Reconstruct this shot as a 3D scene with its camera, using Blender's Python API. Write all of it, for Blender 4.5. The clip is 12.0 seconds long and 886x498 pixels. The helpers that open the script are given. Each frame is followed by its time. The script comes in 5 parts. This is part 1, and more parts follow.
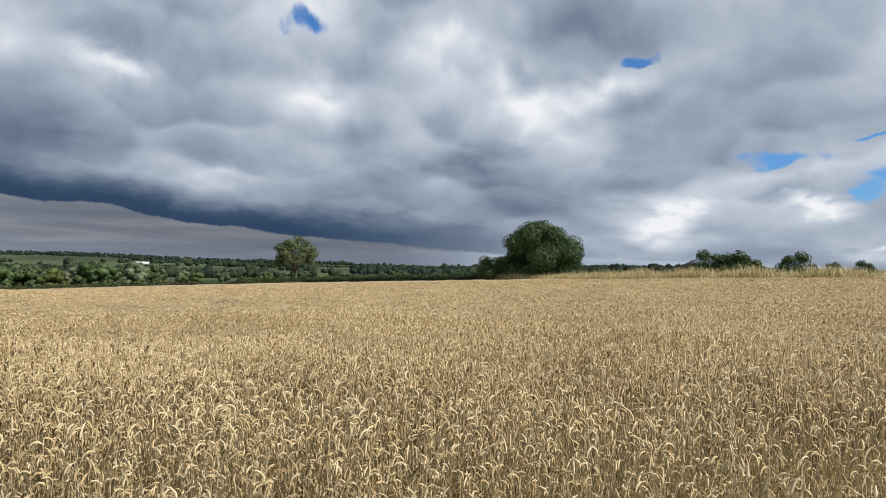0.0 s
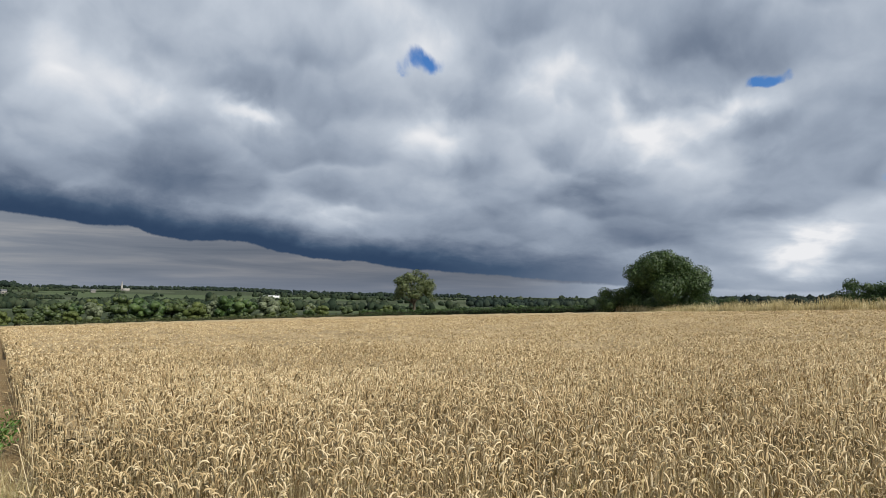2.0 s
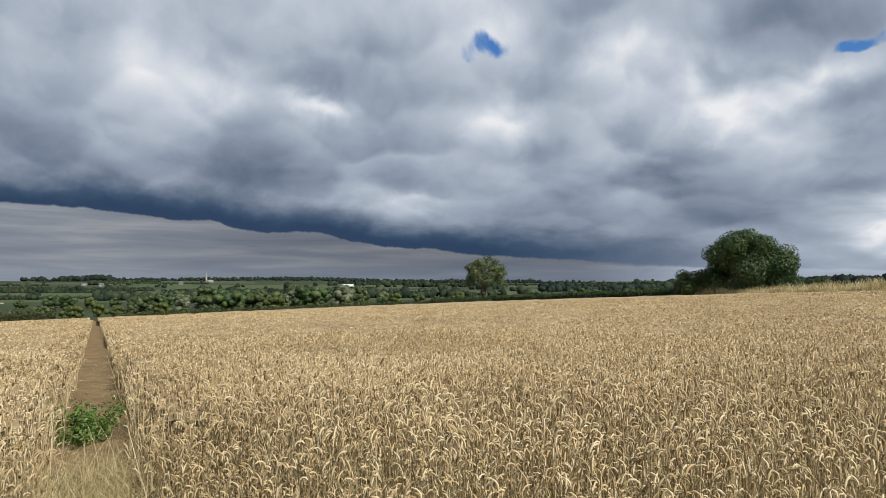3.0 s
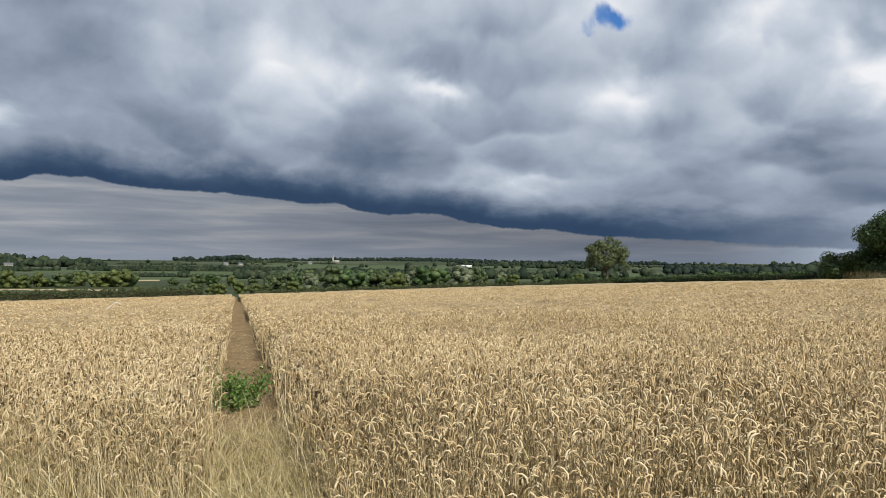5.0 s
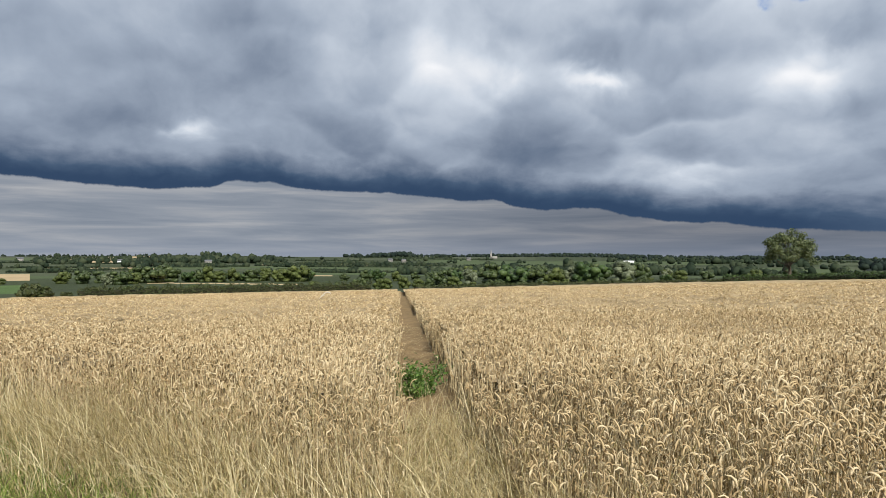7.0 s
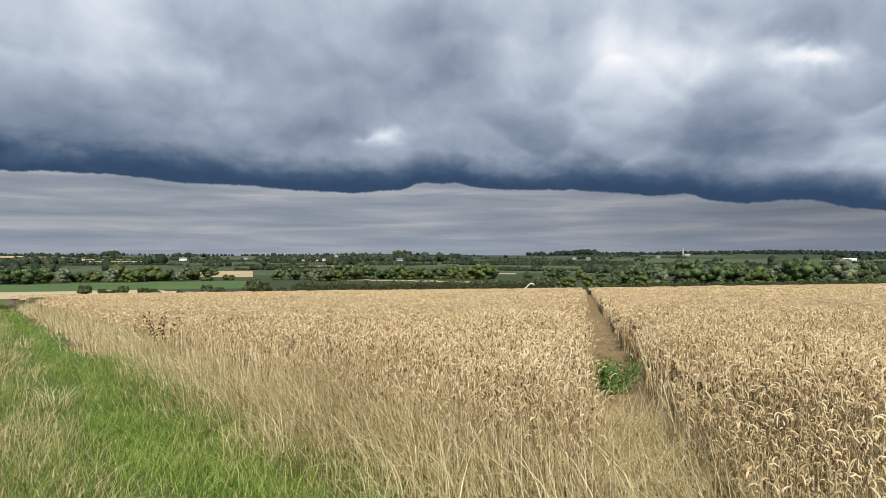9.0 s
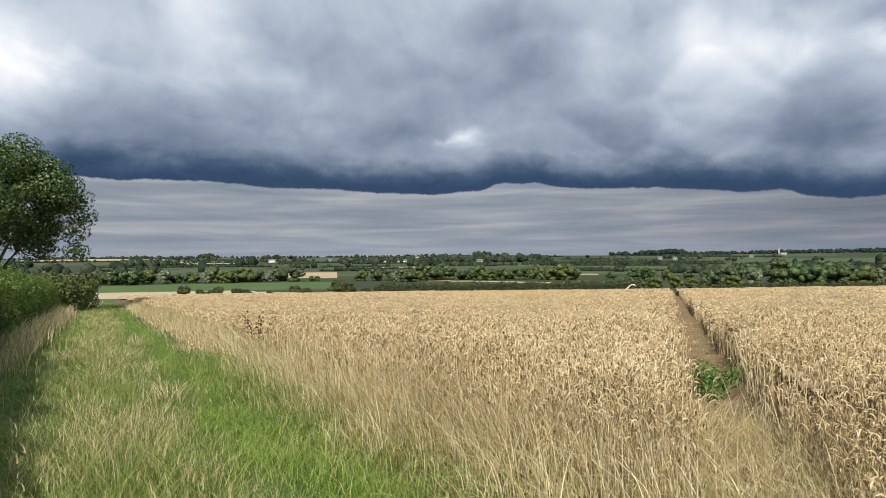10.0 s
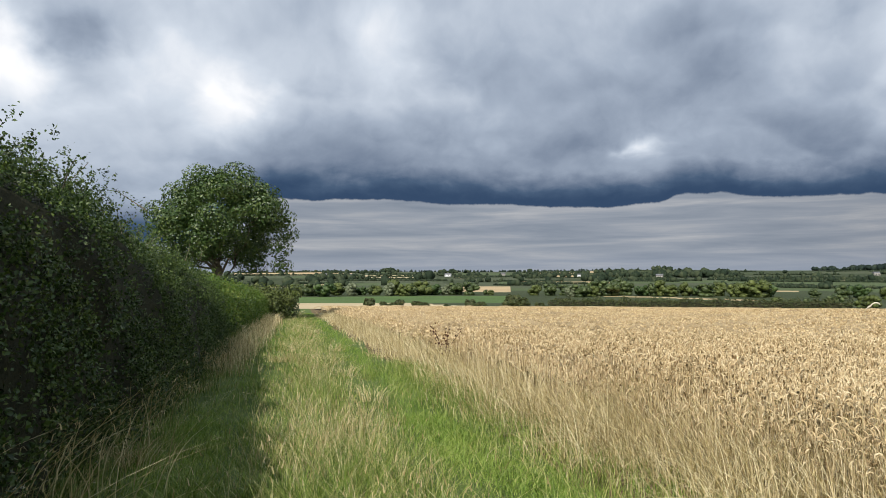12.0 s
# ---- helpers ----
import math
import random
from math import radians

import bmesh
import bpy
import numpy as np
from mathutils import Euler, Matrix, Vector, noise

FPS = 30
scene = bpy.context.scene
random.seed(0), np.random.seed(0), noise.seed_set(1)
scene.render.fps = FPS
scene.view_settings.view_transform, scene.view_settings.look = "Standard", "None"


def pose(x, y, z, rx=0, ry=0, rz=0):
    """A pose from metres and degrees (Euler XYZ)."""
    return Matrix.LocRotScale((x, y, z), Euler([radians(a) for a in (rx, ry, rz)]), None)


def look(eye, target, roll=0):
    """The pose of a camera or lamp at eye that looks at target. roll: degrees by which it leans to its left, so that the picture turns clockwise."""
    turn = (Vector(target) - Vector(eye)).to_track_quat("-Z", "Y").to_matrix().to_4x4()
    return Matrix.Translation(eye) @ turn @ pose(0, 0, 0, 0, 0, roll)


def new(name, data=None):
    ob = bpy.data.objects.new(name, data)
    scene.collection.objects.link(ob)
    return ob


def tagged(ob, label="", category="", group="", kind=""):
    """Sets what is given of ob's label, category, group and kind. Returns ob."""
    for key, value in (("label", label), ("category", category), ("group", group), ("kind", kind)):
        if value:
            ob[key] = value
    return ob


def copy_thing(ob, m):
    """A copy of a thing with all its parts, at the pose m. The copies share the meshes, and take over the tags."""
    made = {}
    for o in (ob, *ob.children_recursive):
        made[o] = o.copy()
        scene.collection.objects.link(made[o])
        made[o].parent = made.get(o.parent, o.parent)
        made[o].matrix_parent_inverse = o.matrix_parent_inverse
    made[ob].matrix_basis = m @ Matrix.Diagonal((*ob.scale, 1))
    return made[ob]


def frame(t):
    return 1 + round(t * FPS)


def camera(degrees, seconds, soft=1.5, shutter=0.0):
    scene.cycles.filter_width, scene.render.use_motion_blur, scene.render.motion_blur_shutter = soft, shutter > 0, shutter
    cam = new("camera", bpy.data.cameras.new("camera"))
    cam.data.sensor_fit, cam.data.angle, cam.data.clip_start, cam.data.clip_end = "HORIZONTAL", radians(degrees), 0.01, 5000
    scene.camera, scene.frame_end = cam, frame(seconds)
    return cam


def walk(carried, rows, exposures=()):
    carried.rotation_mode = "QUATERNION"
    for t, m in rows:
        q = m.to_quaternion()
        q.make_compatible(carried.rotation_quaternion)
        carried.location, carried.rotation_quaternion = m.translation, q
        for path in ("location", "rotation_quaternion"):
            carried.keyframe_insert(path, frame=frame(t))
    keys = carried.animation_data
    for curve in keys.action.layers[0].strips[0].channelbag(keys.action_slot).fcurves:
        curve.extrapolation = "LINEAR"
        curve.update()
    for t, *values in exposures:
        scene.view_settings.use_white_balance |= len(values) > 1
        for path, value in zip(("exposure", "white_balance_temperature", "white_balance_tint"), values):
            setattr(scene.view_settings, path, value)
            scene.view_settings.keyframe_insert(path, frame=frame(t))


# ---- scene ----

# ---------------------------------------------------------------- camera
def carried_pose(x, y, z, yaw, pitch, roll):
    """Yaw to the left of +y, pitch up, roll as look() takes it."""
    eye = Vector((x, y, z))
    a, b = radians(yaw), radians(pitch)
    way = Vector((-math.sin(a) * math.cos(b), math.cos(a) * math.cos(b), math.sin(b)))
    return look(eye, eye + way * 2.0, roll)


cam = camera(69.3, 12.0, soft=0.6)
PATH = [
    (0, -0.000, -0.000, 1.650, 0.00, 1.60, 1.30),
    (0.5, -0.024, -0.024, 1.652, 2.79, 1.92, 1.10),
    (1, -0.040, -0.026, 1.644, 4.72, 2.15, 1.21),
    (1.5, -0.066, -0.030, 1.639, 7.15, 2.90, 1.55),
    (2, -0.087, -0.075, 1.648, 10.39, 4.29, 1.01),
    (2.5, -0.116, -0.099, 1.645, 13.27, 3.92, 0.26),
    (3, -0.149, -0.099, 1.636, 16.65, 3.01, -0.05),
    (3.2, -0.162, -0.098, 1.634, 17.69, 2.78, -0.26),
    (4.8, -0.257, -0.147, 1.631, 26.16, 1.41, 0.39),
    (5, -0.267, -0.152, 1.627, 27.16, 1.30, 0.29),
    (5.5, -0.293, -0.172, 1.623, 29.62, 1.10, -0.15),
    (6, -0.333, -0.194, 1.619, 33.00, 1.48, 0.82),
    (6.5, -0.364, -0.249, 1.610, 37.15, 1.27, 0.58),
    (7, -0.399, -0.289, 1.604, 41.17, 0.89, 0.08),
    (7.2, -0.413, -0.299, 1.598, 42.46, 0.54, 0.32),
    (8.8, -0.375, -0.449, 1.562, 55.64, 0.34, 0.52),
    (9, -0.379, -0.469, 1.569, 57.42, 0.73, -0.09),
    (9.5, -0.372, -0.542, 1.575, 61.10, 0.84, -0.58),
    (10, -0.376, -0.613, 1.575, 64.54, 0.83, -0.42),
    (10.5, -0.362, -0.687, 1.587, 68.20, 0.91, -0.47),
    (11, -0.361, -0.736, 1.583, 71.71, 0.32, -0.34),
    (11.5, -0.356, -0.810, 1.583, 76.23, 2.05, -0.33),
    (12, -0.331, -0.875, 1.575, 79.90, 2.20, -0.19),
]
walk(cam, [(t, carried_pose(*r)) for t, *r in PATH], exposures=[(0, -0.06), (2.7, -0.15), (5.5, -0.04), (8, 0.06), (12, 0.13)])


# ---------------------------------------------------------------- world: cloudy sky with a few blue gaps
SUN_YAW, SUN_UP = 239.0, 38.5


def lin(r, g, b):
    """Linear colour from 0..255 display values."""
    return tuple(((c / 255 + 0.055) / 1.055) ** 2.4 if c > 10 else c / 255 / 12.92 for c in (r, g, b)) + (1.0,)


class Nodes:
    """Short hand for building node trees."""

    def __init__(self, tree):
        self.tree = tree
        tree.nodes.clear()

    def add(self, kind, **props):
        node = self.tree.nodes.new(kind)
        for key, value in props.items():
            setattr(node, key, value)
        return node

    def put(self, socket, value):
        if isinstance(value, bpy.types.NodeSocket):
            self.tree.links.new(value, socket)
        else:
            socket.default_value = value

    def math(self, op, a, b=0.0, c=0.0, clamp=False):
        node = self.add("ShaderNodeMath", operation=op, use_clamp=clamp)
        for socket, value in zip(node.inputs, (a, b, c)):
            self.put(socket, value)
        return node.outputs[0]

    def step(self, value, low, high, to_low=0.0, to_high=1.0, smooth=True):
        node = self.add("ShaderNodeMapRange", interpolation_type="SMOOTHSTEP" if smooth else "LINEAR")
        for socket, v in zip(node.inputs, (value, low, high, to_low, to_high)):
            self.put(socket, v)
        return node.outputs[0]

    def noise(self, vector, scale, detail=4.0, rough=0.5, warp=0.0):
        node = self.add("ShaderNodeTexNoise")
        self.put(node.inputs["Vector"], vector)
        for key, v in (("Scale", scale), ("Detail", detail), ("Roughness", rough), ("Distortion", warp)):
            self.put(node.inputs[key], v)
        return node.outputs["Fac"]

    def ramp(self, value, stops, ease="LINEAR"):
        node = self.add("ShaderNodeValToRGB")
        node.color_ramp.interpolation = ease
        marks = node.color_ramp.elements
        while len(marks) < len(stops):
            marks.new(0.5)
        for mark, (at, colour) in zip(marks, stops):
            mark.position, mark.color = at, colour
        self.put(node.inputs[0], value)
        return node.outputs[0]

    def mix(self, fac, a, b, blend="MIX"):
        node = self.add("ShaderNodeMix", data_type="RGBA", blend_type=blend)
        self.put(node.inputs[0], fac)
        self.put(node.inputs[6], a)
        self.put(node.inputs[7], b)
        return node.outputs[2]

    def vec(self, x, y, z):
        node = self.add("ShaderNodeCombineXYZ")
        for socket, v in zip(node.inputs, (x, y, z)):
            self.put(socket, v)
        return node.outputs[0]


def puffs(n, where, scale, soft):
    """Rounded cloud heads that overlap: each pale at its top and dull at its base, about -0.5 to 0.5."""
    cell = n.add("ShaderNodeTexVoronoi", feature="SMOOTH_F1", voronoi_dimensions="2D")
    n.put(cell.inputs["Vector"], where)
    for key, v in (("Scale", scale), ("Smoothness", soft), ("Randomness", 0.95)):
        n.put(cell.inputs[key], v)
    here, centre = n.add("ShaderNodeSeparateXYZ"), n.add("ShaderNodeSeparateXYZ")
    n.put(here.inputs[0], where)
    n.put(centre.inputs[0], cell.outputs["Position"])
    return n.math("MULTIPLY", n.math("SUBTRACT", here.outputs[1], centre.outputs[1]), scale)


def make_sky():
    world = bpy.data.worlds.new("sky")
    scene.world = world
    world.use_nodes = True
    n = Nodes(world.node_tree)
    coords = n.add("ShaderNodeTexCoord")
    split = n.add("ShaderNodeSeparateXYZ")
    n.put(split.inputs[0], coords.outputs["Generated"])
    x, y, z = split.outputs
    yaw = n.math("MULTIPLY", n.math("ARCTAN2", n.math("MULTIPLY", x, -1.0), y), 57.29578)
    up = n.math("MULTIPLY", n.math("ARCSINE", z), 57.29578)
    # the layer is level overhead, so the lumps draw together towards the horizon
    high = n.math("MAXIMUM", up, 0.0)
    rise = n.math("DIVIDE", n.math("MULTIPLY", high, 6.4), n.math("ADD", high, 22.0))
    flat = n.vec(n.math("MULTIPLY", yaw, 0.088), rise, 0.0)
    swirl = n.add("ShaderNodeTexNoise")
    n.put(swirl.inputs["Vector"], flat)
    for key, v in (("Scale", 1.4), ("Detail", 4.0), ("Roughness", 0.52)):
        n.put(swirl.inputs[key], v)
    form = n.mix(0.19, flat, swirl.outputs["Color"], "LINEAR_LIGHT")
    large, small = puffs(n, form, 1.05, 0.6), puffs(n, form, 2.7, 0.6)
    body = n.noise(form, 1.3, 5.0, 0.5)
    big = n.noise(flat, 0.6, 2.0, 0.45)
    fine = n.noise(form, 6.0, 5.0, 0.55)
    calm = n.math("MULTIPLY", n.step(yaw, 68.0, 44.0, 0.5, 1.0), n.step(up, 2.0, 9.0, 0.5, 1.0))
    heads = n.math("MULTIPLY", calm, n.step(n.noise(flat, 0.9, 1.0), 0.36, 0.60, 0.35, 1.0))
    lum = n.math("MULTIPLY_ADD", n.math("SUBTRACT", big, 0.5), 0.30, 0.65)
    lum = n.math("MULTIPLY_ADD", n.math("SUBTRACT", body, 0.5), 0.42, lum)
    lum = n.math("MULTIPLY_ADD", n.math("MULTIPLY", large, heads), 0.22, lum)
    lum = n.math("MULTIPLY_ADD", n.math("MULTIPLY", small, heads), 0.13, lum)
    lum = n.math("MULTIPLY_ADD", n.math("SUBTRACT", fine, 0.5), 0.09, lum)
    puff = n.math("MULTIPLY_ADD", large, 0.25, body)
    # ragged coordinates for single clouds
    rag = n.math("MULTIPLY_ADD", n.math("SUBTRACT", puff, 0.5), 3.5, n.math("MULTIPLY", n.math("SUBTRACT", n.noise(form, 2.4, 4.0, 0.5), 0.5), 6.0))
    rag2 = n.math("MULTIPLY_ADD", n.math("SUBTRACT", puff, 0.5), -2.5, n.math("MULTIPLY", n.math("SUBTRACT", n.noise(form, 2.9, 4.0, 0.5), 0.5), 4.0))
    yaw_r, up_r = n.math("ADD", yaw, rag), n.math("ADD", up, rag2)

    def blob(a, e, sa, se):
        da = n.math("DIVIDE", n.math("SUBTRACT", yaw_r, a), sa)
        de = n.math("DIVIDE", n.math("SUBTRACT", up_r, e), se)
        q = n.math("ADD", n.math("MULTIPLY", da, da), n.math("MULTIPLY", de, de))
        return n.math("EXPONENT", n.math("MULTIPLY", q, -1.0))

    for a, e, sa, se, amp in BRIGHT + DULL:
        lum = n.math("MULTIPLY_ADD", blob(a, e, sa, se), amp, lum)
    # the shelf cloud: a ragged lower edge that runs round the valley, darkest just above it
    edge = n.ramp(n.step(yaw, -40.0, 140.0, smooth=False),
                  [((a + 40) / 180, (e / 10, e / 10, e / 10, 1)) for a, e in SHELF])
    teeth = n.math("MULTIPLY", n.math("SUBTRACT", n.noise(n.vec(yaw, n.math("MULTIPLY", up, 0.6), 0.0), 0.3, 5.0, 0.65), 0.5), 0.8)
    over = n.math("SUBTRACT", up, n.math("MULTIPLY_ADD", edge, 10.0, teeth))
    soft = n.math("MULTIPLY_ADD", n.math("SUBTRACT", puff, 0.5), 1.6, n.math("MULTIPLY_ADD", n.math("SUBTRACT", fine, 0.5), 1.0, over))
    depth = n.math("ADD", n.step(soft, 0.4, 3.4, 0.62, 0.0), n.step(soft, 1.2, 8.0, 0.31, 0.0))
    depth = n.math("MULTIPLY", depth, n.step(over, -0.35, -0.05))
    where = n.math("MULTIPLY", n.step(yaw, -16.0, 14.0), n.step(yaw, 150.0, 118.0))
    depth = n.math("MULTIPLY", depth, n.math("MULTIPLY_ADD", where, 0.80, 0.20))
    lum = n.math("MULTIPLY", lum, n.math("SUBTRACT", 1.0, depth))
    lum = n.math("MAXIMUM", n.math("MINIMUM", lum, 1.0), 0.0)
    cloud = n.ramp(lum, [(0.0, lin(40, 62, 92)), (0.16, lin(72, 92, 118)), (0.36, lin(120, 133, 153)), (0.56, lin(160, 172, 189)),
                         (0.78, lin(202, 211, 223)), (1.0, lin(246, 247, 250))])
    # paler streaked layer under the shelf
    streak = n.noise(n.vec(n.math("MULTIPLY", yaw, 0.06), n.math("MULTIPLY", up, 0.75), 0.0), 1.3, 6.0, 0.55, 0.35)
    under = n.ramp(streak, [(0.28, lin(124, 134, 148)), (0.5, lin(144, 151, 162)), (0.62, lin(160, 164, 171)), (0.75, lin(178, 180, 184))])
    under = n.mix(1.0, under, n.ramp(n.step(yaw, 15.0, 62.0), [(0.0, (0.60, 0.60, 0.62, 1)), (1.0, (1, 1, 1, 1))]), "MULTIPLY")
    low = n.math("MULTIPLY", n.step(over, 0.10, -0.10), n.step(yaw, -7.0, 6.0))
    cloud = n.mix(low, cloud, under)
    haze = n.math("MULTIPLY", n.step(up, 2.6, -0.6), 0.45)
    cloud = n.mix(haze, cloud, n.ramp(n.step(yaw, 0.0, 60.0), [(0.0, lin(124, 138, 160)), (1.0, lin(142, 153, 172))]))
    # clear gaps in the cloud
    gap = 0.0
    for a, e, sa, se in GAPS:
        gap = n.math("ADD", gap, blob(a, e, sa, se))
    gap = n.step(n.math("MULTIPLY_ADD", n.math("SUBTRACT", fine, 0.5), 0.9, gap), 0.42, 0.95)
    blue = n.add("ShaderNodeTexSky", sky_type="NISHITA", sun_disc=False, sun_elevation=radians(SUN_UP), sun_rotation=radians(360 - SUN_YAW),
                 altitude=80.0, air_density=1.0, dust_density=0.6, ozone_density=2.5)
    sky_blue = n.mix(1.0, blue.outputs[0], (0.55, 0.95, 1.4, 1.0), "MULTIPLY")
    bright = n.mix(1.0, cloud, (10.0, 10.0, 10.0, 1.0), "MULTIPLY")
    back = n.add("ShaderNodeBackground")
    n.put(back.inputs["Color"], n.mix(gap, bright, sky_blue))
    back.inputs["Strength"].default_value = 0.1
    out = n.add("ShaderNodeOutputWorld")
    n.put(out.inputs[0], back.outputs[0])


# yaw, height, spread across, spread upward, strength
BRIGHT = [(29.3, 15.5, 2.4, 1.4, 0.22), (0.6, 19.3, 3.0, 2.0, 0.26), (-5.0, 16.7, 2.2, 1.6, 0.28), (-7.6, 13.9, 3.2, 1.9, 0.40), (-13.5, 15.2, 2.2, 1.3, 0.28),
          (12.5, 14.4, 3.4, 1.8, 0.24), (-19.0, 3.6, 2.6, 1.5, 0.50), (-31.0, 5.2, 2.2, 0.8, 0.46), (-34.0, 1.7, 2.4, 0.7, 0.36), (20.6, 6.7, 3.6, 0.9, 0.22),
          (42.8, 18.5, 2.8, 3.2, 0.18), (26.5, 15.0, 2.0, 1.0, 0.28), (12.0, 21.5, 4.0, 2.4, 0.22), (37.5, 17.0, 2.4, 3.0, 0.20), (62.8, 10.5, 1.4, 0.9, 0.34),
          (50.0, 17.5, 4.0, 3.5, 0.16), (114.0, 15.5, 4.0, 3.6, 0.36), (98.5, 14.0, 3.4, 2.6, 0.32), (105.0, 17.5, 4.5, 2.6, 0.20), (86.0, 20.0, 5.5, 4.5, 0.20)]
DULL = [(28.3, 17.8, 3.0, 1.4, -0.16), (7.6, 16.6, 3.0, 1.7, -0.14), (-16.6, 13.2, 3.2, 1.5, -0.20), (-3.2, 9.8, 3.4, 1.2, -0.20), (-17.0, 7.3, 3.4, 1.2, -0.16),
        (-11.5, 21.2, 6.5, 3.0, -0.20), (-28.0, 6.5, 2.4, 0.6, -0.16), (33.0, 11.0, 6.0, 3.4, -0.22), (8.0, 11.2, 3.4, 1.4, -0.14), (49.5, 12.6, 6.5, 4.2, -0.10),
        (58.0, 17.6, 5.0, 5.0, -0.18), (0.7, 12.7, 2.6, 1.1, -0.16), (76.0, 15.5, 6.0, 4.5, -0.20), (67.0, 13.5, 7.5, 5.0, -0.14), (109.3, 18.3, 3.6, 1.9, -0.32),
        (46.5, 20.0, 3.0, 3.0, -0.14), (4.3, 6.3, 7.0, 2.4, -0.14), (90.0, 11.5, 6.0, 2.6, -0.14), (-26.0, 15.0, 5.0, 4.0, -0.10), (-8.0, 6.5, 8.0, 3.0, -0.16)]
GAPS = [(13.7, 20.1, 2.7, 1.5), (-16.6, 18.0, 2.3, 0.9), (-27.6, 8.9, 3.0, 0.9), (-34.0, 7.3, 1.8, 1.5), (-34.5, 11.3, 1.6, 0.4)]
SHELF = [(-40, 0.6), (-3, 1.5), (7, 2.1), (13, 2.4), (18.5, 3.05), (22, 3.2), (24.5, 3.6), (26.5, 4.2), (29, 4.5), (32.5, 4.35), (35.2, 4.7), (36.2, 5.3), (40, 5.2), (44.5, 5.75), (48.5, 5.9), (51, 5.95), (55, 6.25), (56, 6.6), (59.8, 6.55), (61, 6.0), (65, 5.75), (68.5, 5.7), (72, 6.0), (76.5, 6.2), (78, 6.1), (81.2, 6.25), (85, 6.6), (95, 6.5), (98, 4.9), (102, 2.6), (140, 2.0)]
make_sky()

sun = new("sun", bpy.data.lights.new("sun", "SUN"))
sun.data.energy, sun.data.angle, sun.data.color = 4.9, radians(0.6), (1.0, 0.955, 0.88)
_a, _b = radians(SUN_YAW), radians(SUN_UP)
sun.matrix_world = look((-math.sin(_a) * math.cos(_b) * 100, math.cos(_a) * math.cos(_b) * 100, math.sin(_b) * 100), (0, 0, 0))


# ---------------------------------------------------------------- materials
def plant(name, a, b, c=None, thin=0.25, rough=0.6, gloss=0.25, grain=40.0):
    """Leaf, straw or ear: colour varies from piece to piece and along the surface, and light passes through."""
    mat = bpy.data.materials.new(name)
    mat.use_nodes = True
    n = Nodes(mat.node_tree)
    geo = n.add("ShaderNodeNewGeometry")
    coords = n.add("ShaderNodeTexCoord")
    stops = [(0.0, (*a, 1)), (0.6, (*b, 1))] + ([(1.0, (*c, 1))] if c else [])
    patch = n.noise(coords.outputs["Object"], 0.35, 3.0, 0.6)
    pick = n.math("MULTIPLY_ADD", n.math("SUBTRACT", patch, 0.5), 0.9, geo.outputs["Random Per Island"], clamp=True)
    colour = n.ramp(pick, stops)
    speck = n.noise(coords.outputs["Object"], grain, 2.0, 0.6)
    colour = n.mix(n.step(speck, 0.35, 0.7, 0.0, 0.35, smooth=False), colour, n.mix(1.0, colour, (0.62, 0.58, 0.5, 1), "MULTIPLY"))
    face = n.add("ShaderNodeBsdfPrincipled")
    n.put(face.inputs["Base Color"], colour)
    face.inputs["Roughness"].default_value = rough
    face.inputs["Specular IOR Level"].default_value = gloss
    last = face.outputs[0]
    if thin:
        glow = n.add("ShaderNodeBsdfTranslucent")
        n.put(glow.inputs[0], n.mix(1.0, colour, (1.0, 1.05, 0.6, 1), "MULTIPLY"))
        both = n.add("ShaderNodeMixShader")
        both.inputs[0].default_value = thin
        n.put(both.inputs[1], last)
        n.put(both.inputs[2], glow.outputs[0])
        last = both.outputs[0]
    out = n.add("ShaderNodeOutputMaterial")
    n.put(out.inputs[0], last)
    return mat


def solid(name, a, b, scale=3.0, fine=40.0, rough=0.85, bump=0.3, gloss=0.2, stretch=(1, 1, 1)):
    """Earth, bark, wall or far ground: two scales of colour and a fine relief."""
    mat = bpy.data.materials.new(name)
    mat.use_nodes = True
    n = Nodes(mat.node_tree)
    coords = n.add("ShaderNodeTexCoord")
    fit_to = n.add("ShaderNodeMapping")
    n.put(fit_to.inputs[0], coords.outputs["Object"])
    fit_to.inputs["Scale"].default_value = stretch
    v = fit_to.outputs[0]
    large, small = n.noise(v, scale, 5.0, 0.6, 0.3), n.noise(v, fine, 4.0, 0.65)
    mixed = n.math("MULTIPLY_ADD", n.math("SUBTRACT", small, 0.5), 0.9, large)
    colour = n.ramp(mixed, [(0.25, (*a, 1)), (0.75, (*b, 1))])
    face = n.add("ShaderNodeBsdfPrincipled")
    n.put(face.inputs["Base Color"], colour)
    face.inputs["Roughness"].default_value = rough
    face.inputs["Specular IOR Level"].default_value = gloss
    relief = n.add("ShaderNodeBump")
    relief.inputs["Strength"].default_value = bump
    relief.inputs["Distance"].default_value = 1.0 / fine
    n.put(relief.inputs["Height"], small)
    n.put(face.inputs["Normal"], relief.outputs[0])
    out = n.add("ShaderNodeOutputMaterial")
    n.put(out.inputs[0], face.outputs[0])
    return mat


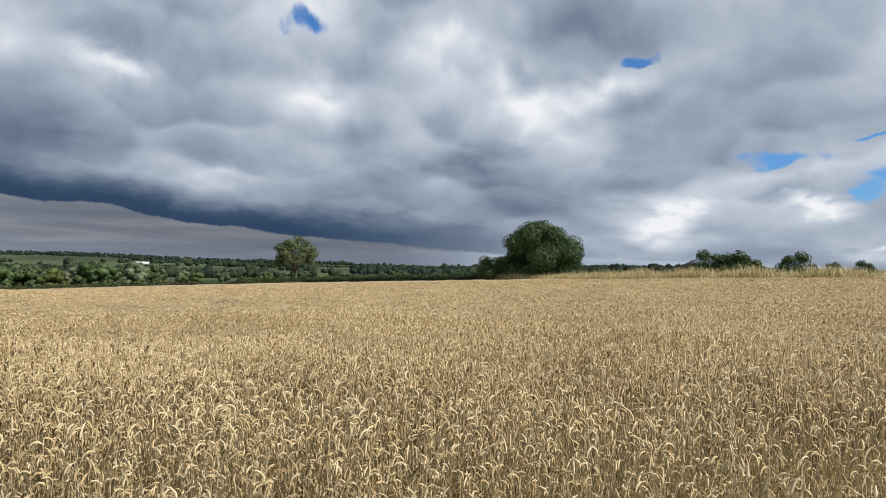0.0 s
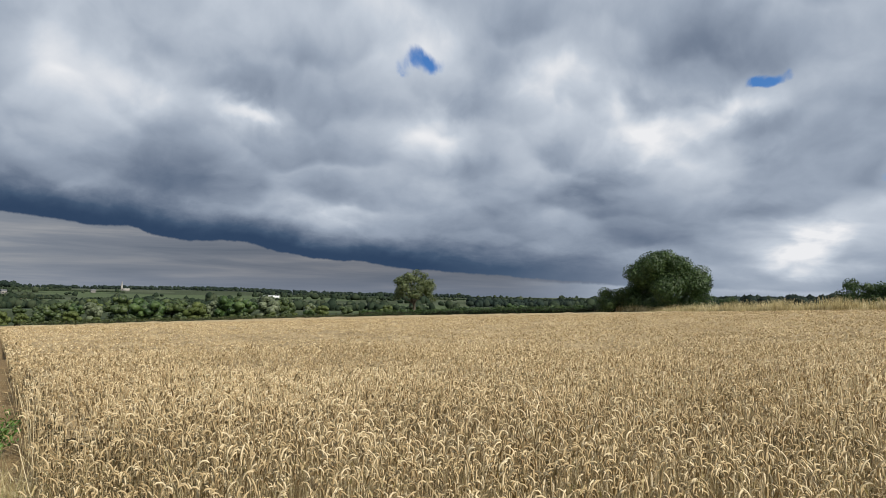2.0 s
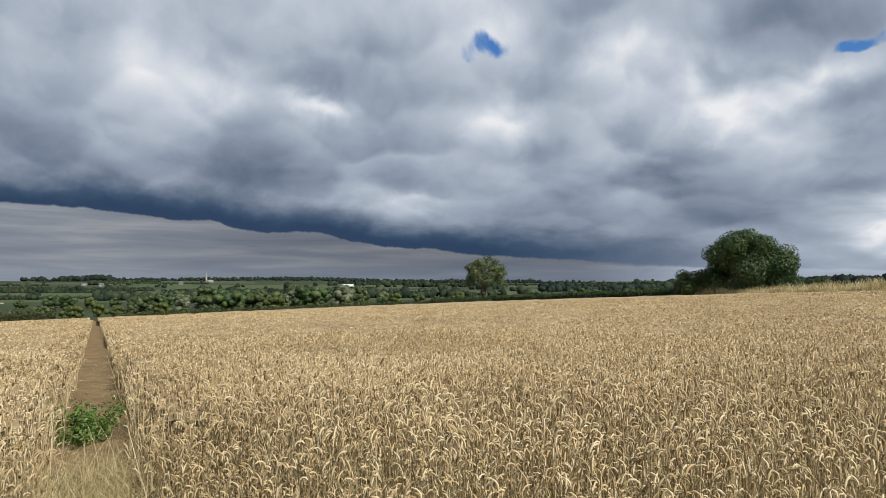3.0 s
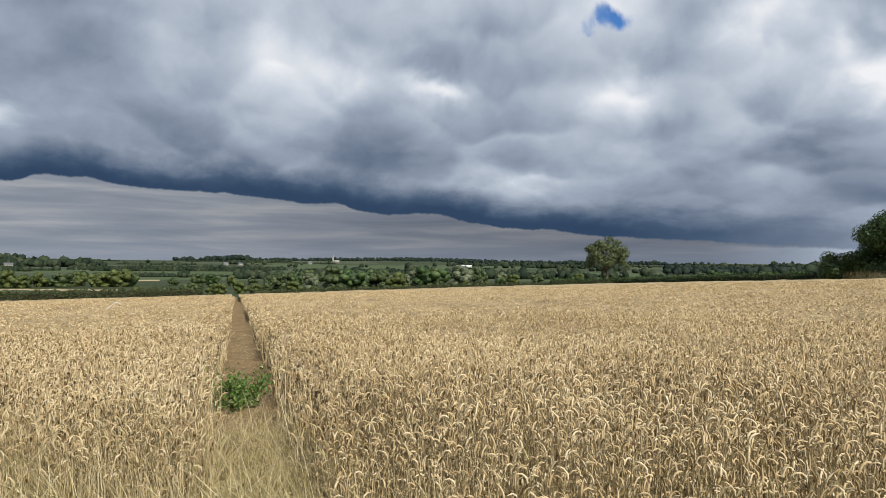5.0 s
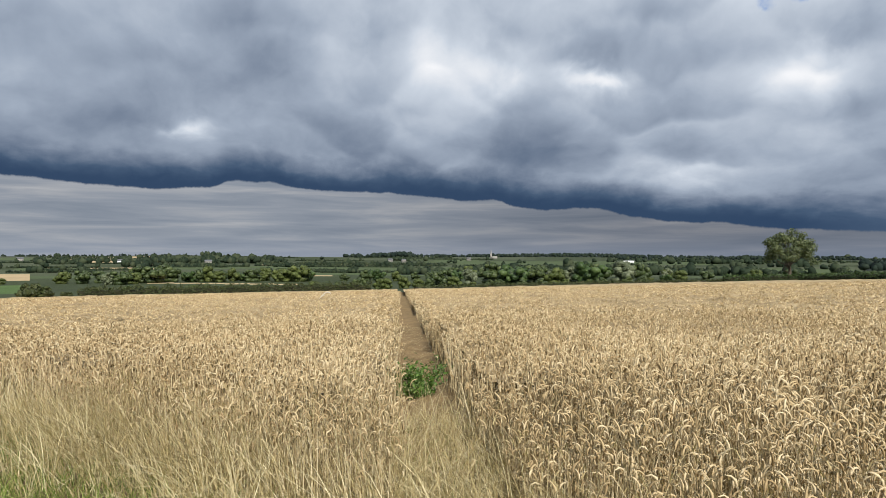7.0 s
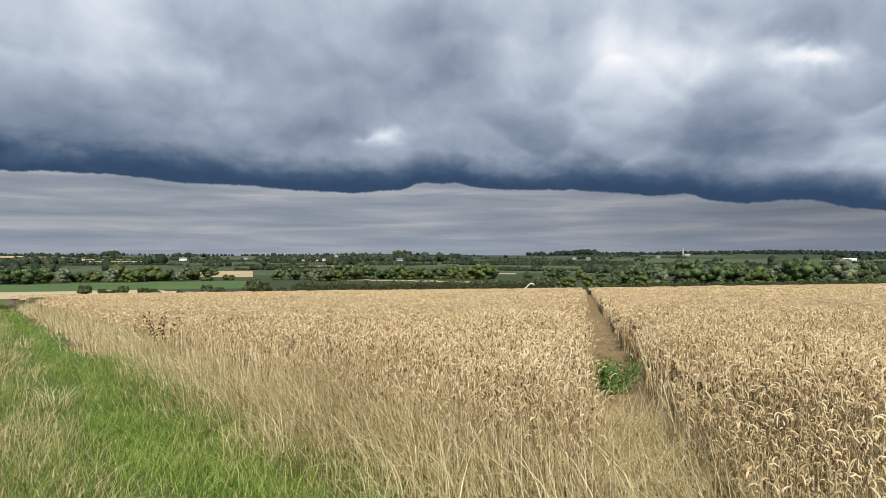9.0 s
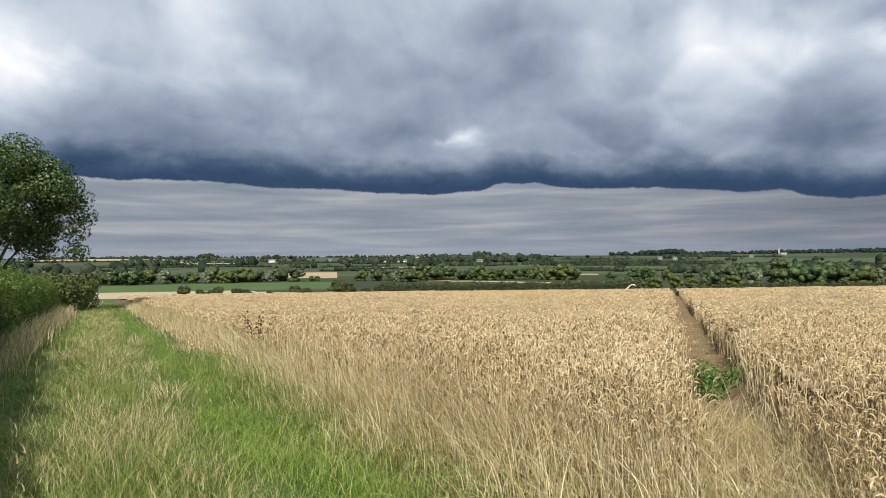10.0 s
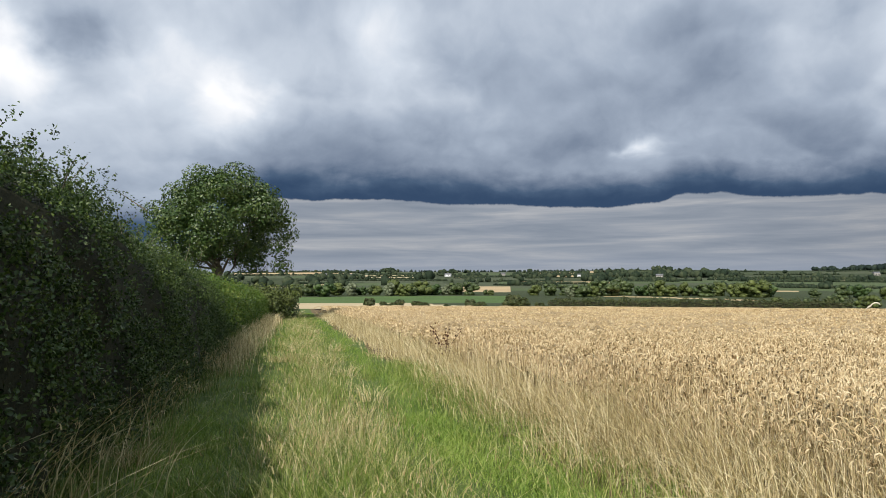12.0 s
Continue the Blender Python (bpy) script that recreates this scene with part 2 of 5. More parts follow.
EAR = plant("wheat_ear", (0.34, 0.245, 0.125), (0.60, 0.465, 0.268), (0.75, 0.62, 0.40), 0.05, 0.88, 0.08, 260.0)
STALK = plant("wheat_stalk", (0.20, 0.145, 0.07), (0.56, 0.44, 0.25), (0.82, 0.71, 0.48), 0.08, 0.5, 0.3, 60.0)
FLAG = plant("wheat_leaf", (0.20, 0.15, 0.078), (0.46, 0.36, 0.205), (0.68, 0.57, 0.38), 0.15, 0.6, 0.2, 60.0)
CROP = solid("wheat_canopy", (0.22, 0.16, 0.083), (0.60, 0.465, 0.27), 0.5, 11.0, 0.85, 1.0, 0.1)
DRY = plant("dry_grass", (0.30, 0.235, 0.10), (0.62, 0.51, 0.28), (0.84, 0.75, 0.50), 0.15, 0.55, 0.3, 50.0)
GREEN = plant("green_grass", (0.08, 0.14, 0.018), (0.20, 0.28, 0.047), (0.50, 0.49, 0.19), 0.25, 0.5, 0.35, 40.0)
# darker than GREEN: the hedge's shade is put into this colour
SHADE = plant("shade_tinted_grass", (0.05, 0.09, 0.015), (0.11, 0.16, 0.03), (0.25, 0.26, 0.09), 0.15, 0.55, 0.3, 40.0)
SHORT = plant("short_grass", (0.10, 0.185, 0.018), (0.20, 0.31, 0.045), (0.37, 0.45, 0.115), 0.25, 0.5, 0.35, 40.0)
SEEDS = plant("grass_seed_head", (0.36, 0.28, 0.13), (0.52, 0.43, 0.22), (0.56, 0.44, 0.28), 0.2, 0.6, 0.2, 90.0)
HAW = plant("hawthorn_leaf", (0.022, 0.045, 0.010), (0.052, 0.092, 0.018), (0.12, 0.165, 0.04), 0.12, 0.45, 0.35, 60.0)
CLIPPED = plant("clipped_hedge_leaf", (0.05, 0.10, 0.015), (0.10, 0.17, 0.025), (0.19, 0.24, 0.05), 0.3, 0.45, 0.4, 60.0)
ASH = plant("ash_leaf", (0.028, 0.06, 0.012), (0.055, 0.10, 0.02), (0.12, 0.165, 0.045), 0.2, 0.42, 0.5, 20.0)
LIGHTOAK = plant("pale_oak_leaf", (0.065, 0.09, 0.032), (0.105, 0.135, 0.052), (0.18, 0.205, 0.09), 0.1, 0.5, 0.4, 20.0)
OAK = plant("oak_leaf", (0.03, 0.05, 0.014), (0.055, 0.08, 0.022), (0.095, 0.125, 0.042), 0.06, 0.5, 0.4, 1.5)
DARKLEAF = plant("field_maple_leaf", (0.022, 0.045, 0.012), (0.042, 0.078, 0.018), (0.085, 0.13, 0.038), 0.1, 0.5, 0.35, 20.0)
WILLOW = plant("willow_leaf", (0.085, 0.105, 0.055), (0.125, 0.15, 0.08), (0.185, 0.21, 0.125), 0.06, 0.5, 0.4, 1.5)
SCRUB = plant("scrub_leaf", (0.05, 0.068, 0.018), (0.085, 0.11, 0.026), (0.13, 0.155, 0.045), 0.06, 0.55, 0.3, 1.5)
BRAMBLE = plant("field_hedge_leaf", (0.04, 0.055, 0.018), (0.062, 0.08, 0.025), (0.10, 0.10, 0.04), 0.1, 0.55, 0.3, 10.0)
# next two: cloud shade and distance haze are put into these dark bluish colours
FARLEAF = plant("far_tree_leaf", (0.018, 0.030, 0.018), (0.032, 0.047, 0.026), (0.058, 0.073, 0.040), 0.04, 0.75, 0.1, 0.4)
DIMWOOD = plant("far_wood_leaf", (0.014, 0.024, 0.020), (0.022, 0.035, 0.026), (0.036, 0.05, 0.034), 0.04, 0.75, 0.1, 0.2)
WEED = plant("nettle_leaf", (0.06, 0.12, 0.02), (0.12, 0.22, 0.04), (0.24, 0.34, 0.10), 0.2, 0.45, 0.4, 60.0)
DOCK = plant("dead_dock", (0.05, 0.022, 0.014), (0.09, 0.04, 0.024), (0.14, 0.075, 0.045), 0.1, 0.7, 0.1, 60.0)
PETAL = plant("white_petal", (0.7, 0.7, 0.66), (0.8, 0.8, 0.77), None, 0.3, 0.6, 0.2, 60.0)
# filler colour: the dark of shaded gaps between leaves is painted in
CORE = solid("hedge_inner_dark", (0.012, 0.014, 0.007), (0.035, 0.035, 0.016), 4.0, 30.0, 0.9, 0.8)
BARK = solid("bark", (0.07, 0.055, 0.04), (0.17, 0.14, 0.105), 2.0, 25.0, 0.9, 0.8, 0.1, (1, 1, 0.25))
TWIG = solid("grey_twig", (0.10, 0.08, 0.055), (0.22, 0.18, 0.13), 3.0, 40.0, 0.85, 0.4)
PALE = solid("bleached_wood", (0.55, 0.48, 0.38), (0.75, 0.68, 0.56), 4.0, 30.0, 0.8, 0.4)
SOIL = solid("trodden_soil", (0.17, 0.116, 0.056), (0.32, 0.222, 0.11), 1.4, 22.0, 0.95, 0.7)
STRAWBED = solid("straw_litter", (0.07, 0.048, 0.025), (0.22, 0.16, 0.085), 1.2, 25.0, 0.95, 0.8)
TURF = solid("turf", (0.05, 0.085, 0.018), (0.13, 0.17, 0.05), 0.7, 22.0, 0.95, 0.7)
# next two are darkened: shade over the far valley is put into the colour
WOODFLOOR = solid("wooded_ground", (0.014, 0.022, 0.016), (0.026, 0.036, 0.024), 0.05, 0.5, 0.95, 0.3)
MEADOW = solid("meadow", (0.03, 0.042, 0.018), (0.055, 0.07, 0.030), 0.02, 0.5, 0.95, 0.3)
GRASSFIELD = solid("bright_green_field", (0.06, 0.105, 0.03), (0.095, 0.15, 0.045), 0.03, 0.6, 0.95, 0.2)
PASTURE = solid("green_field", (0.058, 0.082, 0.032), (0.085, 0.112, 0.048), 0.03, 0.6, 0.95, 0.2)
STUBBLE = solid("pale_stubble", (0.40, 0.32, 0.19), (0.54, 0.45, 0.29), 0.02, 0.4, 0.95, 0.2, 0.1, (1, 0.3, 1))
BUFF = solid("ripe_field", (0.36, 0.27, 0.15), (0.50, 0.38, 0.22), 0.02, 0.4, 0.95, 0.2)
ROUGHLAND = solid("dull_pasture", (0.05, 0.062, 0.032), (0.085, 0.10, 0.052), 0.02, 0.4, 0.95, 0.2)
WHITEWALL = solid("white_cladding", (0.68, 0.69, 0.70), (0.82, 0.82, 0.82), 0.1, 1.0, 0.6, 0.05, 0.3)
STONEWALL = solid("grey_stone", (0.25, 0.24, 0.22), (0.38, 0.36, 0.32), 0.2, 1.5, 0.9, 0.2)
SLATE = solid("slate_roof", (0.10, 0.105, 0.115), (0.17, 0.17, 0.18), 0.3, 2.0, 0.7, 0.2)
GLASSDARK = solid("dark_opening", (0.02, 0.022, 0.025), (0.05, 0.05, 0.055), 0.3, 2.0, 0.4, 0.05)


# ---------------------------------------------------------------- ground form
rng = np.random.default_rng(7)


def smooth(v, low, high):
    t = np.clip((np.asarray(v, float) - low) / (high - low), 0, 1)
    return t * t * (3 - 2 * t)


def height(x, y):
    """Ground height: a field that tilts down to the river meadows, a flat valley floor, low hills behind."""
    x, y = np.asarray(x, float), np.asarray(y, float)
    fall = 0.0413 * x - 0.0150 * y
    down = 13.2
    low = -down + np.logaddexp(0, (fall + down) / 0.9) * 0.9
    low = np.where(fall > 2, 2 + 4 * np.tanh((fall - 2) / 4), low)
    r = np.hypot(x, y)
    yaw = np.degrees(np.arctan2(-x, y))
    rise = smooth(r, 620, 2900) * (19.0 + 5 * np.exp(-((yaw - 42) / 9) ** 2) + 9 * np.exp(-((yaw - 63) / 9) ** 2) + 6 * np.exp(-((yaw - 88) / 12) ** 2)
                                   + 12 * np.exp(-((yaw - 30) / 7) ** 2) * smooth(r, 1900, 2800) + 11 * np.exp(-((yaw + 14) / 9) ** 2))
    rise = rise - 60 * smooth(r, 3050, 4800)
    return low + rise + 0.05 * np.sin(x * 0.21 + 1) * np.sin(y * 0.17) * smooth(r, 12, 40)


def lane(x, y):
    """Distance across the lane, towards the wheat."""
    return y - 0.052 * x


def beside_path(x, y):
    """Distance across the trodden path through the wheat, to its north-east side."""
    return (x + y) * 0.7071 + 0.13


FIELD = [(75, 6.8), (-126, -3.6), (-128, 34), (-94, 92), (-78, 165), (-42, 196), (0, 158), (18, 146), (47, 66)]


def in_field(x, y):
    inside = np.zeros(np.shape(x), bool)
    for (ax, ay), (bx, by) in zip(FIELD, FIELD[1:] + FIELD[:1]):
        if ay != by:
            inside ^= ((ay > y) != (by > y)) & (x < (bx - ax) * (y - ay) / (by - ay) + ax)
    return inside


# ---------------------------------------------------------------- mesh helpers
def join(name, chunks, mats, smooth_faces=False):
    """One mesh from (points, faces, material number) chunks of arrays."""
    chunks = [c for c in chunks if len(c[1])]
    data = bpy.data.meshes.new(name)
    points = np.concatenate([c[0].reshape(-1, 3) for c in chunks])
    data.vertices.add(len(points))
    data.vertices.foreach_set("co", points.astype(np.float32).ravel())
    loops, sizes, kinds, base = [], [], [], 0
    for pts, faces, kind in chunks:
        loops.append((faces + base).ravel())
        sizes.append(np.full(len(faces), faces.shape[1]))
        kinds.append(np.full(len(faces), kind))
        base += len(pts.reshape(-1, 3))
    loops, sizes, kinds = np.concatenate(loops), np.concatenate(sizes), np.concatenate(kinds)
    data.loops.add(len(loops))
    data.loops.foreach_set("vertex_index", loops.astype(np.int32))
    data.polygons.add(len(sizes))
    data.polygons.foreach_set("loop_start", (np.cumsum(sizes) - sizes).astype(np.int32))
    data.polygons.foreach_set("loop_total", sizes.astype(np.int32))
    data.polygons.foreach_set("material_index", kinds.astype(np.int32))
    if smooth_faces:
        data.polygons.foreach_set("use_smooth", np.ones(len(sizes), bool))
    for mat in mats:
        data.materials.append(mat)
    data.update(calc_edges=True)
    return data


def part(name, data, parent, label=""):
    ob = new(name, data)
    ob.parent = parent
    return tagged(ob, label)


def ribbons(base, tall, toward, lean, wide, bends, droop=0.0, side=None):
    """Blades: base (n,3), height, azimuth of lean, how far the tip leans (in heights), width; bends pieces each."""
    n = len(base)
    t = np.linspace(0, 1, bends + 1)[None, :]
    tall, lean, wide, toward = (np.broadcast_to(v, n)[:, None] for v in (tall, lean, wide, toward))
    out = lean * tall * t ** 2.0
    up = tall * (t - np.broadcast_to(droop, n)[:, None] * t ** 3)
    side = rng.uniform(0, 2 * np.pi, n)[:, None] if side is None else side[:, None]
    half = wide * 0.5 * (1 - 0.92 * t ** 1.6)
    mid = np.stack([base[:, 0:1] + np.cos(toward) * out, base[:, 1:2] + np.sin(toward) * out, base[:, 2:3] + up], -1)
    off = np.stack([np.cos(side) * half, np.sin(side) * half, np.zeros_like(half)], -1)
    pts = np.stack([mid - off, mid + off], 2)
    k = bends + 1
    i = (np.arange(n) * 2 * k)[:, None] + 2 * np.arange(bends)[None, :]
    faces = np.stack([i, i + 1, i + 3, i + 2], -1).reshape(-1, 4)
    return pts.reshape(-1, 3), faces, mid[:, -1]


def ears(base, toward, start, turn, long, thick, rings, sides):
    """Nodding ears: they leave the stalk at an angle start from upright and bend on by turn (radians)."""
    n = len(base)
    t = np.linspace(0, 1, rings)
    ang = start[:, None] + turn[:, None] * t[None, :]
    piece = (long / (rings - 1))[:, None]
    out = np.concatenate([np.zeros((n, 1)), np.cumsum(np.sin(ang[:, :-1]) * piece, 1)], 1)
    up = np.concatenate([np.zeros((n, 1)), np.cumsum(np.cos(ang[:, :-1]) * piece, 1)], 1)
    c, s = np.cos(toward)[:, None], np.sin(toward)[:, None]
    mid = np.stack([base[:, 0:1] + c * out, base[:, 1:2] + s * out, base[:, 2:3] + up], -1)
    shape = np.sin(np.pi * (0.12 + 0.83 * t)) ** 0.6 * np.where(np.arange(rings) % 2, 1.18, 0.82)
    rad = thick[:, None] * shape[None, :]
    across = np.stack([-s + 0 * ang, c + 0 * ang, 0 * ang], -1)
    above = np.stack([c * np.cos(ang), s * np.cos(ang), -np.sin(ang)], -1)
    turns = np.arange(sides) * 2 * np.pi / sides + 0.5
    pts = mid[:, :, None, :] + rad[:, :, None, None] * (across[:, :, None, :] * np.cos(turns)[None, None, :, None] + above[:, :, None, :] * 0.75 * np.sin(turns)[None, None, :, None])
    j = np.arange(sides)
    ring = (np.arange(rings - 1) * sides)[:, None]
    quad = np.stack([ring + j, ring + (j + 1) % sides, ring + sides + (j + 1) % sides, ring + sides + j], -1).reshape(-1, 4)
    faces = ((np.arange(n) * rings * sides)[:, None, None] + quad[None]).reshape(-1, 4)
    return pts.reshape(-1, 3), faces


def leaves(centres, size, outward=None, bias=0.5, slim=0.55):
    """Folded pointed leaves at centres, facing at random with a lean outward."""
    n = len(centres)
    normal = rng.normal(size=(n, 3))
    normal /= np.linalg.norm(normal, axis=1, keepdims=True)
    if outward is not None:
        normal = normal * (1 - bias) + outward * bias
        normal /= np.linalg.norm(normal, axis=1, keepdims=True) + 1e-9
    along = np.cross(normal, rng.normal(size=(n, 3)))
    along /= np.linalg.norm(along, axis=1, keepdims=True) + 1e-9
    across = np.cross(normal, along)
    size = np.broadcast_to(size, n)[:, None] * rng.uniform(0.7, 1.3, (n, 1))
    fold = normal * size * 0.14
    pts = np.stack([centres - along * size * 0.5, centres + across * size * slim * 0.5 + fold - along * size * 0.05, centres + along * size * 0.5,
                    centres - across * size * slim * 0.5 + fold - along * size * 0.05], 1)
    base = (np.arange(n) * 4)[:, None]
    faces = np.concatenate([base + [0, 1, 2], base + [0, 2, 3]], 1).reshape(-1, 3)
    return pts.reshape(-1, 3), faces


def tube(points, radii, sides=7):
    """A tapered branch along points."""
    points, radii = np.asarray(points, float), np.asarray(radii, float)
    way = np.gradient(points, axis=0)
    way /= np.linalg.norm(way, axis=1, keepdims=True) + 1e-9
    ref = np.where(np.abs(way[:, 2:3]) > 0.8, np.array([[1.0, 0, 0]]), np.array([[0, 0, 1.0]]))
    u = np.cross(way, ref)
    u /= np.linalg.norm(u, axis=1, keepdims=True) + 1e-9
    v = np.cross(way, u)
    a = np.arange(sides) * 2 * np.pi / sides
    pts = points[:, None] + radii[:, None, None] * (u[:, None] * np.cos(a)[None, :, None] + v[:, None] * np.sin(a)[None, :, None])
    j, ring = np.arange(sides), (np.arange(len(points) - 1) * sides)[:, None]
    faces = np.stack([ring + j, ring + (j + 1) % sides, ring + sides + (j + 1) % sides, ring + sides + j], -1).reshape(-1, 4)
    return pts.reshape(-1, 3), faces


def bough(start, end, thick, thin, sag=0.0, wobble=0.08, n=6, sides=6):
    start, end = np.asarray(start, float), np.asarray(end, float)
    t = np.linspace(0, 1, n)[:, None]
    pts = start + (end - start) * t
    pts[1:-1] += rng.normal(size=(n - 2, 3)) * wobble * np.linalg.norm(end - start)
    pts[:, 2] -= sag * np.sin(np.pi * t[:, 0])
    return tube(pts, thick + (thin - thick) * np.linspace(0, 1, n) ** 0.8, sides)


# ---------------------------------------------------------------- ground sheet
# fields that stand out across the valley: bearings, distances, ground (3 green, 4 stubble, 5 ripe)
FIELDS = [(88, 98, 1700, 2300, 5), (82.2, 86.6, 1250, 1650, 4), (73.6, 78.8, 500, 720, 5), (69.5, 75.5, 760, 1000, 3), (67.3, 72.5, 1600, 2050, 4), (60, 64.3, 1040, 1200, 4),
          (65, 67.2, 1120, 1330, 4), (50, 57.5, 1080, 1260, 4), (41, 49.5, 1080, 1210, 4), (44, 56, 690, 980, 3), (53.5, 66.5, 368, 384, 5), (76, 79, 1300, 1500, 4), (20, 34, 700, 880, 3)]

# woods on the slopes: bearings, distances, how many trees, their size
WOODS = [(55, 65.5, 1290, 1420, 170, 8.5), (44, 47.4, 2450, 2700, 90, 11), (47.4, 50, 2450, 2700, 40, 8), (24, 38, 2350, 2900, 420, 6), (8, 26, 2000, 2950, 420, 6), (36, 44, 2400, 2800, 130, 6.5), (-14, 8, 950, 1450, 480, 6.5), (-26, -8, 700, 1000, 460, 6.0),
         (28, 45, 600, 660, 80, 5.5), (12, 34, 620, 670, 100, 5.5), (66, 100, 2550, 2950, 300, 4.2)]


def build_ground():
    radii = np.concatenate([[0.0], np.geomspace(0.6, 60, 46), np.linspace(63, 640, 70)[1:], np.geomspace(655, 3100, 120), np.geomspace(3200, 4900, 12)])
    around = np.radians(np.arange(0, 360, 1.0))
    R, A = np.meshgrid(radii, around, indexing="ij")
    X, Y = -np.sin(A) * R, np.cos(A) * R
    pts = np.stack([X, Y, height(X, Y)], -1)
    k = len(around)
    i, j = np.meshgrid(np.arange(len(radii) - 1), np.arange(k), indexing="ij")
    faces = np.stack([i * k + j, (i + 1) * k + j, (i + 1) * k + (j + 1) % k, i * k + (j + 1) % k], -1).reshape(-1, 4)
    mid = pts.reshape(-1, 3)[faces].mean(1)
    x, y = mid[:, 0], mid[:, 1]
    r, yaw = np.hypot(x, y), np.degrees(np.arctan2(-x, y))
    kind = np.full(len(faces), 2)
    v = lane(x, y)
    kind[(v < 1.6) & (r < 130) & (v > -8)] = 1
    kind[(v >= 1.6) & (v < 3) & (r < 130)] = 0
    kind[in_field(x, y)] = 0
    kind[(yaw > 71) & (yaw < 112) & (r > 128) & (r < 318) & (v < 60)] = 4
    kind[(yaw > 73.5) & (yaw < 112) & (r > 318) & (r < 420)] = 8
    kind[(yaw > 8) & (yaw < 30) & (r > 210) & (r < 300)] = 3
    # fields on the far slopes
    far = r > 560
    row = np.floor(np.log(np.maximum(r, 1) / 560) / 0.16 + 0.35 * np.sin(yaw * 0.21))
    col = np.floor((yaw + 3.0 * np.sin(r / 260)) / 7.2 + 0.37 * row)
    pick = np.modf(np.abs(np.sin(row * 127.1 + col * 311.7) * 43758.5453))[0]
    sort = np.where(pick < 0.05, 5, np.where(pick < 0.33, 3, np.where(pick < 0.7, 6, 2)))
    kind[far] = sort[far]
    for y0, y1, r0, r1, what in FIELDS:
        kind[(yaw > y0) & (yaw < y1) & (r > r0 + (yaw - y0) * 4) & (r < r1 + (yaw - y0) * 4)] = what
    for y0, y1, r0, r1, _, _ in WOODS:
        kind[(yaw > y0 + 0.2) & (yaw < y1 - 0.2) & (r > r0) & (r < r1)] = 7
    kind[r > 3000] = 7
    data = bpy.data.meshes.new("ground")
    data.from_pydata(pts.reshape(-1, 3).tolist(), [], faces.tolist())
    for mat in (STRAWBED, TURF, MEADOW, PASTURE, STUBBLE, BUFF, ROUGHLAND, WOODFLOOR, GRASSFIELD):
        data.materials.append(mat)
    data.polygons.foreach_set("material_index", kind.astype(np.int32))
    data.polygons.foreach_set("use_smooth", np.ones(len(faces), bool))
    tagged(new("ground", data), "gently sloping farmland with a grass lane and distant patchwork fields", "ground", kind="structure")


build_ground()


def build_path():
    """The trodden footpath: a shallow, uneven strip of bare soil."""
    along = np.concatenate([np.arange(5.4, 40, 0.25), np.arange(40, 136, 1.5)])
    across = np.array([-0.62, -0.46, -0.3, -0.12, 0.1, 0.3, 0.48, 0.64])
    T, C = np.meshgrid(along, across, indexing="ij")
    wig = 0.05 * np.sin(T * 0.9) + 0.03 * np.sin(T * 2.7)
    X, Y = -0.7071 * T + 0.7071 * (C + wig - 0.13), 0.7071 * T + 0.7071 * (C + wig - 0.13)
    dip = 0.02 + 0.02 * np.sin(T * 3.1 + C * 5) * np.cos(T * 1.3) - 0.03 * np.exp(-(C / 0.3) ** 2)
    pts = np.stack([X, Y, height(X, Y) + 0.035 + dip], -1)
    k = len(across)
    i, j = np.meshgrid(np.arange(len(along) - 1), np.arange(k - 1), indexing="ij")
    faces = np.stack([i * k + j, i * k + j + 1, (i + 1) * k + j + 1, (i + 1) * k + j], -1).reshape(-1, 4)
    tagged(new("footpath", join("footpath", [(pts, faces, 0)], [SOIL], True)), "narrow trodden bare-soil footpath through the ripe wheat", "path", kind="structure")


build_path()


# ---------------------------------------------------------------- wheat
def scatter(n, near, far, low, high, power):
    """Random places round the start: yaw low..high degrees, density falling as distance ** -power."""
    q = 2.0 - power
    u = rng.uniform(0, 1, n)
    r = (near ** q + u * (far ** q - near ** q)) ** (1 / q) if abs(q) > 1e-6 else near * (far / near) ** u
    a = np.radians(rng.uniform(low, high, n))
    return -np.sin(a) * r, np.cos(a) * r, r


def flattened(x, y):
    """How far the crop is beaten down: a few lodged patches."""
    f = np.zeros(np.shape(x))
    for px, py, rx, ry in ((-4.5, 11.4, 1.5, 1.7), (-5.9, 11.2, 0.8, 1.0), (0.9, 15.8, 0.9, 1.5), (-11, 24, 2.0, 2.2), (-6.2, 11.6, 0.8, 0.4), (1.0, 15.6, 0.8, 0.4), (-9.5, 21, 2.2, 0.5), (3.2, 14.5, 1.2, 0.35), (-22, 28, 3, 0.7), (-12, 33, 4, 0.7), (-3.2, 8.6, 0.5, 0.25)):
        f = np.maximum(f, np.exp(-(((x - px) / rx) ** 2 + ((y - py) / ry) ** 2)))
    return f


def crop_height(x, y):
    wave = 0.05 * np.sin(x * 0.9 + 0.7 * np.sin(y * 0.6)) * np.sin(y * 0.8 + 1.3) + 0.03 * np.sin(x * 2.3 + y * 1.7)
    return 0.76 + wave - 0.5 * flattened(x, y)


def standing(x, y):
    """Where wheat stands: in the field, off the path, thinning at the lane."""
    gone = np.abs(beside_path(x, y)) < (0.40 + 0.05 * smooth(np.hypot(x, y), 7, 11)) + 0.09 * np.sin(x * 5.1) + rng.uniform(-0.05, 0.08, len(x))
    edge = lane(x, y) > 2.62 + 0.2 * np.sin(x * 1.7) + rng.normal(0, 0.2, len(x))
    gone |= np.hypot(x + 6.68, y - 6.3) < 0.45
    return in_field(x, y) & ~gone & edge


